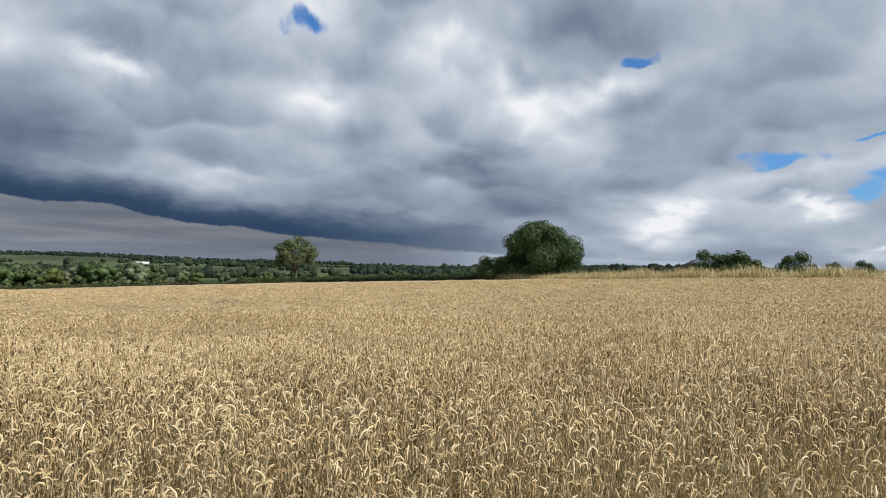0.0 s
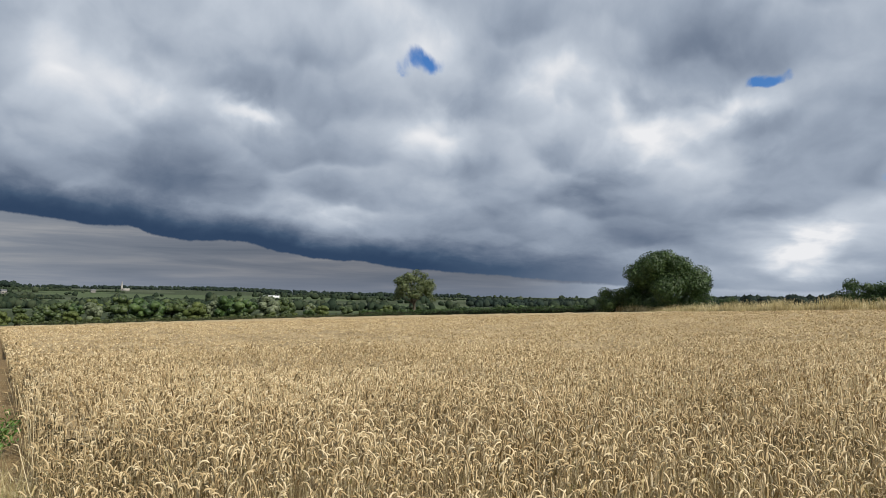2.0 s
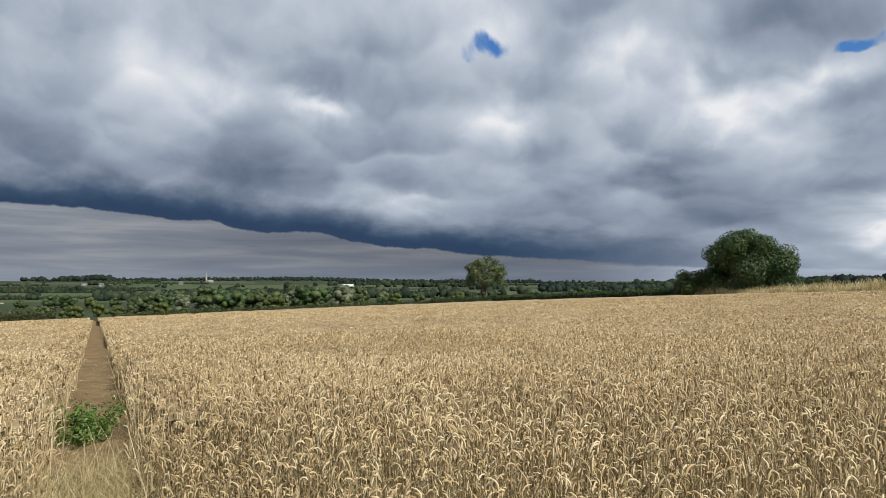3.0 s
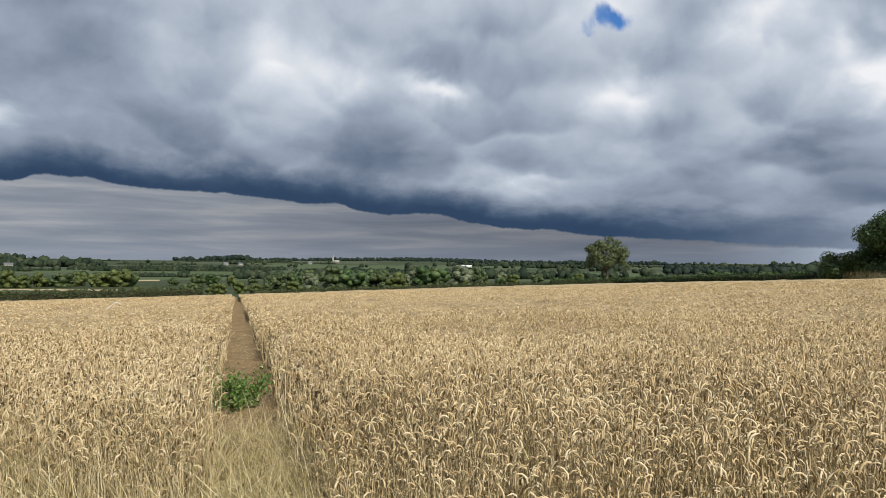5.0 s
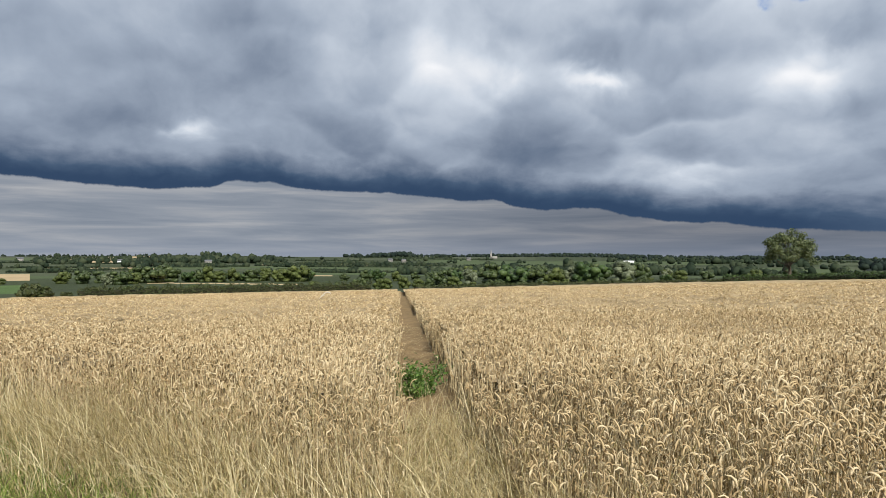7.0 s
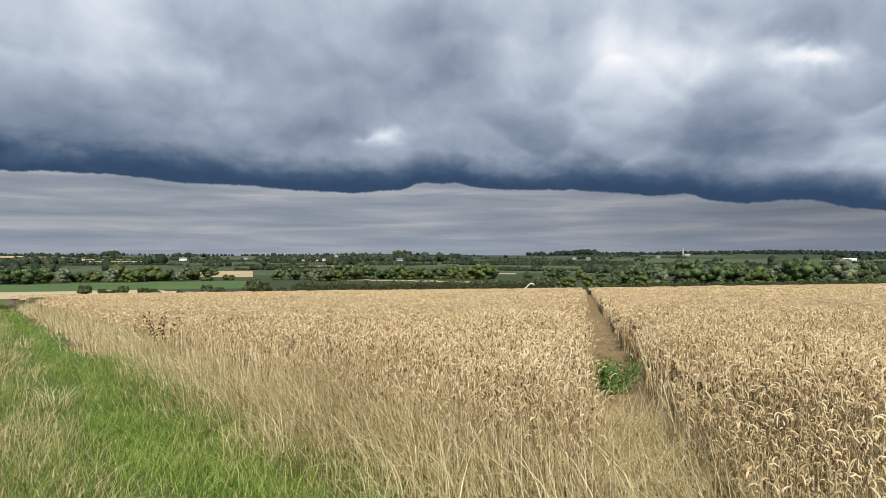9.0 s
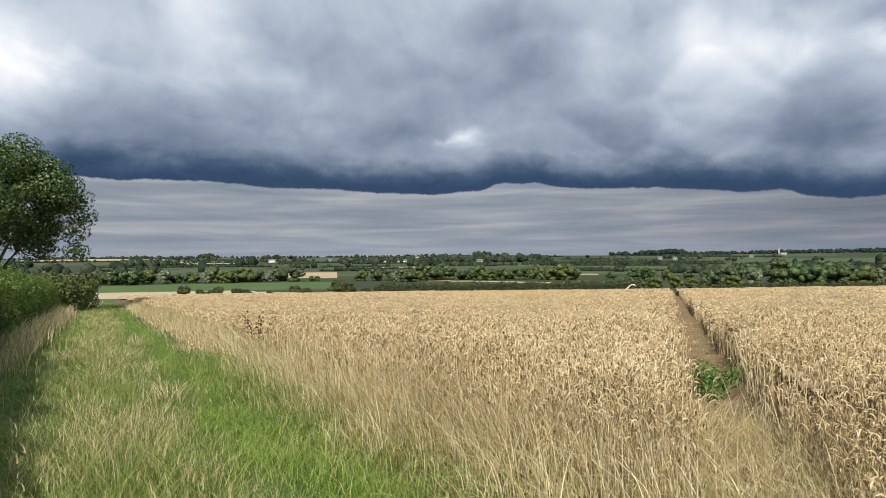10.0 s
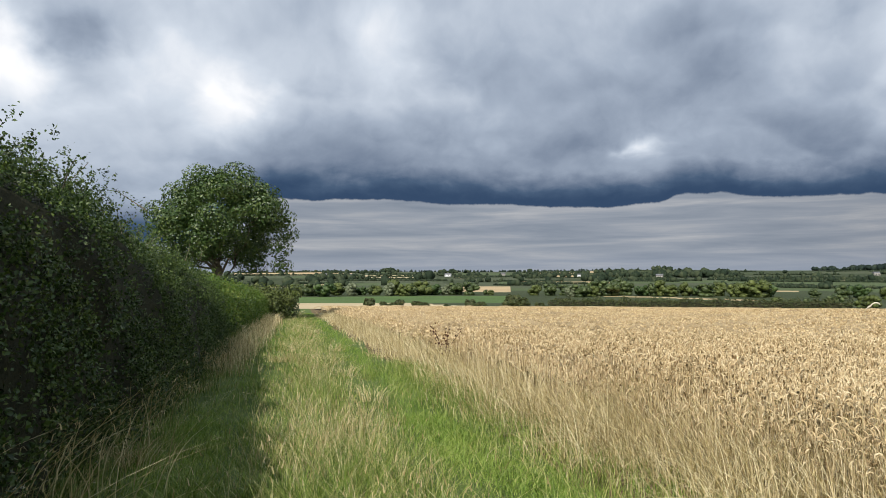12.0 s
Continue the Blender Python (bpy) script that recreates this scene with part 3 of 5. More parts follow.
def build_wheat():
    chunks = []
    # close plants, with stalk, leaves and a ribbed nodding ear
    x, y, r = scatter(22000, 1.9, 5.8, -40, 78, 0.3)
    keep = standing(x, y) & (rng.uniform(size=len(x)) > 0.3 * smooth(x, -1.0, 2.0))
    x, y = x[keep], y[keep]
    n = len(x)
    tall = crop_height(x, y) + rng.normal(-0.02, 0.12, n)
    tall = np.where((lane(x, y) < 3.3) | (np.abs(beside_path(x, y)) < 0.85), tall * rng.uniform(0.5, 1.0, n), tall)
    base = np.stack([x, y, height(x, y) - 0.01], -1)
    toward = rng.uniform(0, 2 * np.pi, n)
    pts, faces, tip = ribbons(base, tall, toward, np.abs(rng.normal(0.06, 0.12, n)), 0.0075, 3)
    chunks.append((pts, faces, 1))
    nod = np.clip(rng.normal(2.0, 0.7, n), 0.2, 3.0)
    pts, faces = ears(tip - [0, 0, 0.004], toward, np.full(n, 0.15), nod, rng.uniform(0.065, 0.095, n), rng.uniform(0.0062, 0.0085, n), 5, 3)
    chunks.append((pts, faces, 0))
    m = rng.uniform(size=n) < 0.95
    b = base[m] + np.stack([0 * tall[m], 0 * tall[m], tall[m] * rng.uniform(0.3, 0.85, m.sum())], -1)
    pts, faces, _ = ribbons(b, rng.uniform(0.08, 0.2, m.sum()), rng.uniform(0, 6.28, m.sum()), rng.uniform(0.4, 1.4, m.sum()), 0.009, 3, rng.uniform(0.3, 1.4, m.sum()))
    chunks.append((pts, faces, 2))
    # bare stems along the crop's open face
    x = rng.uniform(-9, 3, 4200)
    y = rng.uniform(2.5, 3.4, 4200) + 0.052 * x
    keep = np.abs(beside_path(x, y)) > 0.4
    x, y = x[keep], y[keep]
    n = len(x)
    pts, faces, tip = ribbons(np.stack([x, y, height(x, y)], -1), rng.uniform(0.4, 0.74, n), rng.uniform(0, 6.28, n), rng.uniform(0, 0.25, n), 0.006, 2)
    chunks.append((pts, faces, 1))
    pts, faces = ears(tip[::2], rng.uniform(0, 6.28, len(tip[::2])), np.full(len(tip[::2]), 0.2), np.clip(rng.normal(1.9, 0.7, len(tip[::2])), 0.2, 3.0), rng.uniform(0.06, 0.09, len(tip[::2])), rng.uniform(0.0065, 0.009, len(tip[::2])), 4, 3)
    chunks.append((pts, faces, 0))
    # middle distance
    x, y, r = scatter(90000, 5.6, 16.5, -40, 92, 0.75)
    keep = standing(x, y) & (rng.uniform(size=len(x)) > 0.4 * smooth(x, -2.0, 4.0))
    x, y, r = x[keep], y[keep], r[keep]
    n = len(x)
    size = 1 + (r - 5.6) / 34
    margin = (lane(x, y) < 3.3) | (np.abs(beside_path(x, y)) < 0.85)
    tall = crop_height(x, y) + rng.normal(-0.01, 0.06, n)
    tall = np.where(margin, tall * rng.uniform(0.5, 1.0, n), tall)
    base = np.stack([x, y, height(x, y)], -1)
    toward = rng.uniform(0, 2 * np.pi, n)
    pts, faces, tip = ribbons(base, tall, toward, np.abs(rng.normal(0.05, 0.13, n)), 0.007 * size, 1)
    pts.reshape(-1, 2, 2, 3)[:, 1] = tip[:, None] + (pts.reshape(-1, 2, 2, 3)[:, 0] - base[:, None]) * 0.7
    chunks.append((pts, faces[margin | (r < 9.5)], 1))
    pts, faces = ears(tip, toward, np.full(n, 0.3), np.clip(rng.normal(2.2, 0.7, n), 0.1, 3.0), rng.uniform(0.06, 0.09, n) * size, rng.uniform(0.007, 0.0095, n) * size, 3, 3)
    chunks.append((pts, faces, 0))
    # farther on: ears over the closed canopy, seen as specks of straw
    x, y, r = scatter(170000, 15.5, 105.0, -40, 93, 1.3)
    keep = standing(x, y) & (np.abs(beside_path(x, y)) > 0.75) & (lane(x, y) > 3.3)
    x, y, r = x[keep], y[keep], r[keep]
    size = 0.075 + 0.10 * smooth(r, 16, 90)
    spot = np.stack([x, y, height(x, y) + crop_height(x, y) - 0.03 + rng.normal(0, 0.055, len(x))], -1)
    pts, faces = leaves(spot, size, np.tile([0.0, 0.0, 1.0], (len(x), 1)), 0.25, 0.42)
    chunks.append((pts, faces, 0))
    # standing stalks that wall the path and the lane side
    t = 15.0 + 75 * rng.uniform(0, 1, 17000) ** 1.7
    off = np.where(rng.uniform(size=17000) < 0.5, -1, 1) * rng.uniform(0.4, 1.25, 17000)
    x, y = -0.7071 * t + 0.7071 * (off - 0.13), 0.7071 * t + 0.7071 * (off - 0.13)
    u = -15 - 65 * rng.uniform(0, 1, 6000) ** 1.6
    x, y = np.concatenate([x, u]), np.concatenate([y, rng.uniform(2.6, 3.7, 6000) + 0.052 * u])
    keep = standing(x, y)
    x, y = x[keep], y[keep]
    n = len(x)
    size = 1 + np.maximum(np.hypot(x, y) - 15, 0) / 50
    tall = (crop_height(x, y) - 0.02) * rng.uniform(0.45, 1.04, n)
    base = np.stack([x, y, height(x, y)], -1)
    toward = rng.uniform(0, 6.28, n)
    pts, faces, tip = ribbons(base, tall, toward, rng.uniform(0, 0.3, n), 0.009 * size, 2, 0.05)
    chunks.append((pts, faces, 1))
    pts, faces = leaves(tip, 0.085 * size, None, 0, 0.4)
    chunks.append((pts, faces, 0))
    # closed canopy
    yaw = np.radians(np.arange(-92, 95, 0.55))
    rad = np.concatenate([np.arange(6.5, 20, 0.28), np.geomspace(20, 205, 90)])
    R, A = np.meshgrid(rad, yaw, indexing="ij")
    X, Y = -np.sin(A) * R, np.cos(A) * R
    lift = crop_height(X, Y) - 0.13 + 0.03 * smooth(R, 20, 60) + rng.normal(0, 0.06, X.shape) * smooth(R, 2, 18)
    lift = lift - 0.14 * smooth(X, -3.0, 4.0) * smooth(R, 45, 20)
    lift = np.where(lane(X, Y) < 3.5, lift - 0.25, lift)
    pts = np.stack([X, Y, height(X, Y) + lift], -1)
    k = len(yaw)
    i, j = np.meshgrid(np.arange(len(rad) - 1), np.arange(k - 1), indexing="ij")
    faces = np.stack([i * k + j, i * k + j + 1, (i + 1) * k + j + 1, (i + 1) * k + j], -1).reshape(-1, 4)
    mid = pts.reshape(-1, 3)[faces].mean(1)
    good = in_field(mid[:, 0], mid[:, 1]) & (np.abs(beside_path(mid[:, 0], mid[:, 1])) > 0.62) & (lane(mid[:, 0], mid[:, 1]) > 3.1)
    chunks.append((pts, faces[good], 3))
    crop = new("wheat_crop", join("wheat_crop", chunks, [EAR, STALK, FLAG, CROP]))
    tagged(crop, "dense ripe golden wheat with nodding ears, a few beaten-down patches", "wheat", kind="stuff")


build_wheat()


# ---------------------------------------------------------------- grass
def grass_object(name, label, chunks, mats):
    tagged(new(name, join(name, chunks, mats)), label, "grass", kind="stuff")


def at_lane(n, near, far, low, high, yaw_low, yaw_high, power):
    """Places in a strip of the lane, low..high across, between two distances."""
    q = 1.0 - power
    u = rng.uniform(0, 1, n)
    r = (near ** q + u * (far ** q - near ** q)) ** (1 / q)
    v = rng.uniform(low, high, n)
    x = -r
    y = v + 0.052 * x
    return x, y, r


def blade_set(x, y, r, tall, spread, wide, bends, grow=9.0):
    n = len(x)
    base = np.stack([x, y, height(x, y) - 0.01], -1)
    size = 1 + np.maximum(r - grow, 0) / 16
    return ribbons(base, tall, rng.uniform(0, 2 * np.pi, n), spread, wide * size, bends, rng.uniform(0.05, 0.5, n))


def build_lane_grass():
    chunks = []
    # tall tussocky middle and left of the lane
    for count, near, far, power, bends in ((40000, 0.6, 8, 0.2, 3), (32000, 7.5, 85, 1.4, 2)):
        x, y, r = at_lane(count, near, far, -3.9, 0.75, 0, 0, power)
        v = lane(x, y)
        mid = np.exp(-((v + 0.45) / 0.85) ** 2) + 0.9 * np.exp(-((v + 3.0) / 0.75) ** 2)
        lump = 0.75 + 0.5 * np.sin(x * 1.9 + v * 2) * np.sin(v * 3.1 + x * 0.7)
        keep = rng.uniform(size=count) < 0.35 + 0.65 * mid
        x, y, r, mid, lump = x[keep], y[keep], r[keep], mid[keep], lump[keep]
        n = len(x)
        tall = (0.10 + 0.34 * mid * lump) * (0.35 + 0.85 * rng.uniform(0, 1, n) ** 1.4)
        pts, faces, _ = blade_set(x, y, r, tall, rng.uniform(0.2, 1.3, n), 0.0062, bends)
        kind = 0
        chunks.append((pts, faces, kind))
    # bleached stems among it
    for count, near, far, power, bends in ((15000, 0.6, 8, 0.2, 3), (12000, 7.5, 85, 1.35, 2)):
        x, y, r = at_lane(count, near, far, -3.7, 0.6, 0, 0, power)
        v = lane(x, y)
        mid = np.exp(-((v + 0.45) / 0.7) ** 2) + 0.3 * np.exp(-((v + 3.1) / 0.6) ** 2)
        keep = (rng.uniform(size=count) < mid) & (np.sin(x * 1.3 + 2 * v) + rng.normal(0, 0.8, count) > -0.4)
        x, y, r = x[keep], y[keep], r[keep]
        n = len(x)
        pts, faces, tip = blade_set(x, y, r, rng.uniform(0.24, 0.56, n), rng.uniform(0.1, 0.8, n), 0.0034, bends)
        chunks.append((pts, faces, 1))
        some = rng.uniform(size=n) < 0.4
        t = tip[some] - [0, 0, 0.03]
        pts, faces, _ = ribbons(t, rng.uniform(0.05, 0.11, some.sum()), rng.uniform(0, 6.28, some.sum()), 0.5, 0.009 * (1 + np.maximum(r[some] - 9, 0) / 16), 2, 0.3)
        chunks.append((pts, faces, 2))
    # tussocks that stand out of the sward
    m = 210
    cx = -(1.2 + 52 * rng.uniform(0, 1, m) ** 1.9)
    cv = np.where(rng.uniform(size=m) < 0.7, rng.normal(-0.45, 0.5, m), rng.normal(-2.9, 0.4, m))
    who = np.repeat(np.arange(m), 70)
    q = rng.normal(0, 0.09, (len(who), 2)) * (1 + 0.02 * np.abs(cx[who]))[:, None]
    x, v = cx[who] + q[:, 0], cv[who] + q[:, 1]
    y = v + 0.052 * x
    big = rng.uniform(0.25, 0.5, m)[who]
    base = np.stack([x, y, height(x, y) - 0.01], -1)
    tall = big * rng.uniform(0.5, 1.15, len(who))
    pts, faces, _ = ribbons(base, tall, np.arctan2(q[:, 1], q[:, 0]) + rng.normal(0, 0.5, len(who)), rng.uniform(0.4, 1.5, len(who)), 0.006 * (1 + np.maximum(-x - 8, 0) / 16), 3, rng.uniform(0.1, 0.6, len(who)))
    f = faces.reshape(-1, 3, 4)
    pale = rng.uniform(size=m)[who] < 0.22
    chunks.append((pts, f[~pale].reshape(-1, 4), 0))
    chunks.append((pts, f[pale].reshape(-1, 4), 1))
    grass_object("lane_grass", "tall rough green grass with bleached seed stems along the lane", chunks, [GREEN, DRY, SEEDS])
    # short bright grass in the wheel tracks
    chunks = []
    for count, near, far, power, bends in ((26000, 0.8, 9, 0.2, 2), (17000, 8.5, 85, 1.4, 1)):
        side = rng.uniform(size=count) < 0.62
        x, y, r = at_lane(count, near, far, 0, 1, 0, 0, power)
        v = np.where(side, rng.normal(0.95, 0.25, count), rng.normal(-1.85, 0.26, count))
        v = v + 0.16 * np.sin(x * 0.9) + 0.1 * np.sin(x * 2.3 + 1)
        y = v + 0.052 * x
        pts, faces, _ = blade_set(x, y, r, rng.uniform(0.05, 0.16, count), rng.uniform(0.3, 1.2, count), 0.0075, bends)
        chunks.append((pts, faces, 0))
    grass_object("track_grass", "short bright green grass in the wheel tracks", chunks, [SHORT])
    # long bleached grass between lane and wheat
    chunks = []
    for count, near, far, power, bends in ((19000, 0.0, 9, 0.0, 4), (18000, 8.5, 75, 1.2, 2)):
        if near == 0.0:
            x = rng.uniform(-9, 3.2, count)
            v = np.clip(rng.normal(2.5, 0.5, count), 1.2, 3.6) + 0.14 * np.sin(x * 1.3) + 0.1 * np.sin(x * 3.1)
            y = v + 0.052 * x
            r = np.hypot(x, y)
        else:
            x, y, r = at_lane(count, near, far, 1.5, 3.3, 0, 0, power)
            y = y + 0.16 * np.sin(x * 0.8) + 0.12 * np.sin(x * 2.1) + rng.normal(0, 0.15, count)
            v = lane(x, y)
        n = len(x)
        clump = np.sin(x * 2.1) * np.sin(x * 0.83 + v * 1.7)
        keep = rng.uniform(size=n) < (0.62 + 0.4 * clump) * (0.35 + 0.65 * smooth(v, 1.5, 2.3))
        x, y, r, v, clump = x[keep], y[keep], r[keep], v[keep], clump[keep]
        n = len(x)
        tall = (0.22 + 0.62 * rng.uniform(0, 1, n) ** 1.3) * (0.55 + 0.45 * smooth(v, 1.4, 2.5)) * (1 + 0.12 * clump)
        base = np.stack([x, y, height(x, y) - 0.01], -1)
        size = 1 + np.maximum(r - 8, 0) / 14
        toward = rng.normal(-1.3, 1.1, n)
        lean = rng.gamma(2.0, 0.34, n)
        pts, faces, tip = ribbons(base, tall, toward, lean, 0.0082 * size, bends, np.clip(lean * 0.35, 0, 0.6))
        chunks.append((pts, faces, 0))
        some = rng.uniform(size=n) < 0.35
        pts, faces, _ = ribbons(tip[some] - [0, 0, 0.02], rng.uniform(0.05, 0.12, some.sum()), toward[some], 0.9, 0.008 * size[some], 2, 0.5)
        chunks.append((pts, faces, 1))
    # single dry stems among the first rows of wheat
    n = 2600
    x = rng.uniform(-8, 2.6, n)
    v = 2.6 + np.abs(rng.normal(0, 0.75, n))
    y = v + 0.052 * x
    keep = np.abs(beside_path(x, y)) > 0.3
    x, y = x[keep], y[keep]
    n = len(x)
    lean, toward = rng.gamma(2.0, 0.25, n), rng.normal(-1.0, 1.2, n)
    pts, faces, tip = ribbons(np.stack([x, y, height(x, y)], -1), rng.uniform(0.55, 0.98, n), toward, lean, 0.0048, 4, np.clip(lean * 0.3, 0, 0.5))
    chunks.append((pts, faces, 0))
    pts, faces, _ = ribbons(tip - [0, 0, 0.02], rng.uniform(0.05, 0.11, n), toward, 0.9, 0.007, 2, 0.5)
    chunks.append((pts, faces, 1))
    # clumps that close over the start of the path
    n = 3000
    a, q = rng.uniform(0, 6.28, n), rng.uniform(0, 1, n) ** 0.5
    x, y = -4.05 + 0.62 * np.cos(a) * q - 1.25 * np.sin(a) * q, 3.95 + 0.62 * np.cos(a) * q + 1.25 * np.sin(a) * q
    lean = rng.gamma(2.2, 0.5, n)
    pts, faces, _ = ribbons(np.stack([x, y, height(x, y)], -1), 0.15 + 0.6 * rng.uniform(0, 1, n) ** 1.5, rng.normal(-0.6, 1.5, n), lean, 0.0055, 5, np.clip(lean * 0.35, 0, 0.75))
    chunks.append((pts, faces, 0))
    pts, faces, _ = blade_set(x[:700], y[:700], np.full(700, 5.0), rng.uniform(0.08, 0.25, 700), rng.uniform(0.3, 1.2, 700), 0.008, 2)
    chunks.append((pts, faces, 2))
    # straw trodden into the path
    t = rng.uniform(5.6, 24, 1500)
    c = rng.normal(-0.13, 0.3, 1500)
    x, y = (-t + c) * 0.7071, (t + c) * 0.7071
    pts, faces, _ = ribbons(np.stack([x, y, height(x, y) + 0.06], -1), 0.02, rng.uniform(0, 6.28, 1500), rng.uniform(4, 12, 1500), 0.007, 1)
    chunks.append((pts, faces, 0))
    # green blades at its foot
    x = rng.uniform(-16, 1.5, 12000)
    y = rng.normal(1.75, 0.45, 12000) + 0.052 * x
    pts, faces, _ = blade_set(x, y, np.hypot(x, y), rng.uniform(0.12, 0.36, 12000), rng.uniform(0.3, 1.2, 12000), 0.007, 2)
    chunks.append((pts, faces, 2))
    grass_object("verge_grass", "long arching bleached dry grass along the wheat edge", chunks, [DRY, SEEDS, GREEN])
    # bank under the hedge, shade put into its blades' colour; taller pale stems
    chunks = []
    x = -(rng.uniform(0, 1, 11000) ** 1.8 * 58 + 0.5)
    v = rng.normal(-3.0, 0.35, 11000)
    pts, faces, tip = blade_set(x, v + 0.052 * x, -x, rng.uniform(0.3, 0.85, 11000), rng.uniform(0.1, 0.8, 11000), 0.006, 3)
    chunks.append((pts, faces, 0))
    pts, faces, _ = ribbons(tip[::4] - [0, 0, 0.03], rng.uniform(0.06, 0.14, len(tip[::4])), rng.uniform(0, 6.28, len(tip[::4])), 0.6, 0.010, 2, 0.4)
    chunks.append((pts, faces, 1))
    x = rng.uniform(-6.5, -2.6, 46)
    v = rng.normal(-2.55, 0.3, 46)
    base = np.stack([x, v + 0.052 * x, height(x, v + 0.052 * x)], -1)
    pts, faces, tip = ribbons(base, rng.uniform(0.7, 1.2, 46), rng.normal(1.3, 0.5, 46), rng.uniform(0.5, 1.3, 46), 0.012, 9, rng.uniform(0.15, 0.45, 46))
    chunks.append((pts, faces, 2))
    x, v = rng.uniform(-0.8, 4.0, 7000), rng.uniform(-3.2, 1.6, 7000)
    y = v + 0.052 * x
    pts, faces, _ = blade_set(x, y, np.hypot(x, y), rng.uniform(0.08, 0.32, 7000), rng.uniform(0.3, 1.2, 7000), 0.009, 2)
    chunks.append((pts, faces, 3))
    # lit dry grass where the hedge is lower
    x = -rng.uniform(14, 50, 5200)
    v = rng.normal(-2.55, 0.35, 5200)
    pts, faces, _ = blade_set(x, v + 0.052 * x, -x, rng.uniform(0.35, 0.95, 5200), rng.uniform(0.1, 0.7, 5200), 0.006, 2)
    chunks.append((pts, faces, 2))
    # long pale stems that arch out of the shade
    x = rng.uniform(-9, -2.4, 150)
    v = rng.normal(-2.7, 0.3, 150)
    base = np.stack([x, v + 0.052 * x, height(x, v + 0.052 * x)], -1)
    pts, faces, tip = ribbons(base, rng.uniform(0.6, 1.15, 150), rng.normal(1.2, 0.8, 150), rng.uniform(0.3, 1.0, 150), 0.009, 7, rng.uniform(0.1, 0.5, 150))
    chunks.append((pts, faces, 2))
    pts, faces, _ = ribbons(tip - [0, 0, 0.05], rng.uniform(0.05, 0.13, 150), rng.normal(1.2, 0.8, 150), 1.3, 0.007, 3, 0.7)
    chunks.append((pts, faces, 2))
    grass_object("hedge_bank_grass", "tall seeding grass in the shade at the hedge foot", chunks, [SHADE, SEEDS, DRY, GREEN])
    # tall pale grass on the field's far bank
    chunks = []
    n = 22000
    t = rng.uniform(0, 1, n)
    legs = [((70, -8), (47, 66)), ((47, 66), (20, 140)), ((20, 140), (6, 158))]
    pick = rng.choice(3, n, p=[0.35, 0.5, 0.15])
    a = np.array([l[0] for l in legs], float)[pick]
    b = np.array([l[1] for l in legs], float)[pick]
    p = a + (b - a) * t[:, None] + np.abs(rng.normal(0, 1.6, (n, 1))) * np.array([0.94, 0.34]) + rng.normal(0, 0.4, (n, 2))
    base = np.stack([p[:, 0], p[:, 1], height(p[:, 0], p[:, 1])], -1)
    clump = 0.75 + 0.35 * np.sin(p[:, 0] * 0.7 + p[:, 1] * 0.5) * np.sin(p[:, 1] * 0.31)
    pts, faces, _ = ribbons(base, rng.uniform(1.2, 2.6, n) * clump, rng.uniform(0, 6.28, n), rng.uniform(0.05, 0.5, n), 0.10, 2)
    chunks.append((pts, faces, 0))
    grass_object("bank_grass", "tall pale dry grass along the raised field boundary", chunks, [DRY])


build_lane_grass()


# ---------------------------------------------------------------- trees
def crown_points(clumps, n, fill=0.35):
    """Leaf places in shells about clump centres (x, y, z, radius across, radius upward)."""
    clumps = np.asarray(clumps, float)
    w = clumps[:, 3] ** 2
    pick = rng.choice(len(clumps), n, p=w / w.sum())
    d = rng.normal(size=(n, 3))
    d /= np.linalg.norm(d, axis=1, keepdims=True)
    rad = np.where(rng.uniform(size=n) < fill, rng.uniform(0.3, 0.9, n), rng.uniform(0.85, 1.08, n))
    c = clumps[pick]
    return c[:, :3] + d * rad[:, None] * c[:, [3, 3, 4]], d


def lumps(count, centre, wide, tall, size, flat=0.8, low=-0.75):
    """Clump centres spread through a dome, with larger ones inside."""
    out = [(*centre, wide * 0.62, tall * 0.62)]
    while len(out) < count:
        d = rng.normal(size=3)
        d /= np.linalg.norm(d)
        if d[2] < low:
            continue
        f = rng.uniform(0.62, 0.95)
        s = size * rng.uniform(0.65, 1.3)
        out.append((centre[0] + d[0] * wide * f, centre[1] + d[1] * wide * f, centre[2] + d[2] * tall * f, s, s * flat))
    return out


def solid_lumps(clumps, rings=4, around=8):
    """Uneven closed leaf masses for trees seen far off."""
    chunks = []
    for x, y, z, wide, tall in clumps:
        a = np.linspace(0, np.pi, rings + 2)[:, None]
        b = (np.arange(around) * 2 * np.pi / around)[None, :]
        swell = 0.86 + 0.24 * rng.uniform(-1, 1, (rings + 2, around))
        swell[0], swell[-1] = 0.95, 0.95
        pts = np.stack([x + np.sin(a) * np.cos(b) * wide * swell, y + np.sin(a) * np.sin(b) * wide * swell, z + np.cos(a) * tall * swell + 0 * b], -1)
        i, j = np.meshgrid(np.arange(rings + 1), np.arange(around), indexing="ij")
        faces = np.stack([i * around + j, (i + 1) * around + j, (i + 1) * around + (j + 1) % around, i * around + (j + 1) % around], -1).reshape(-1, 4)
        chunks.append((pts, faces, 0))
    return chunks


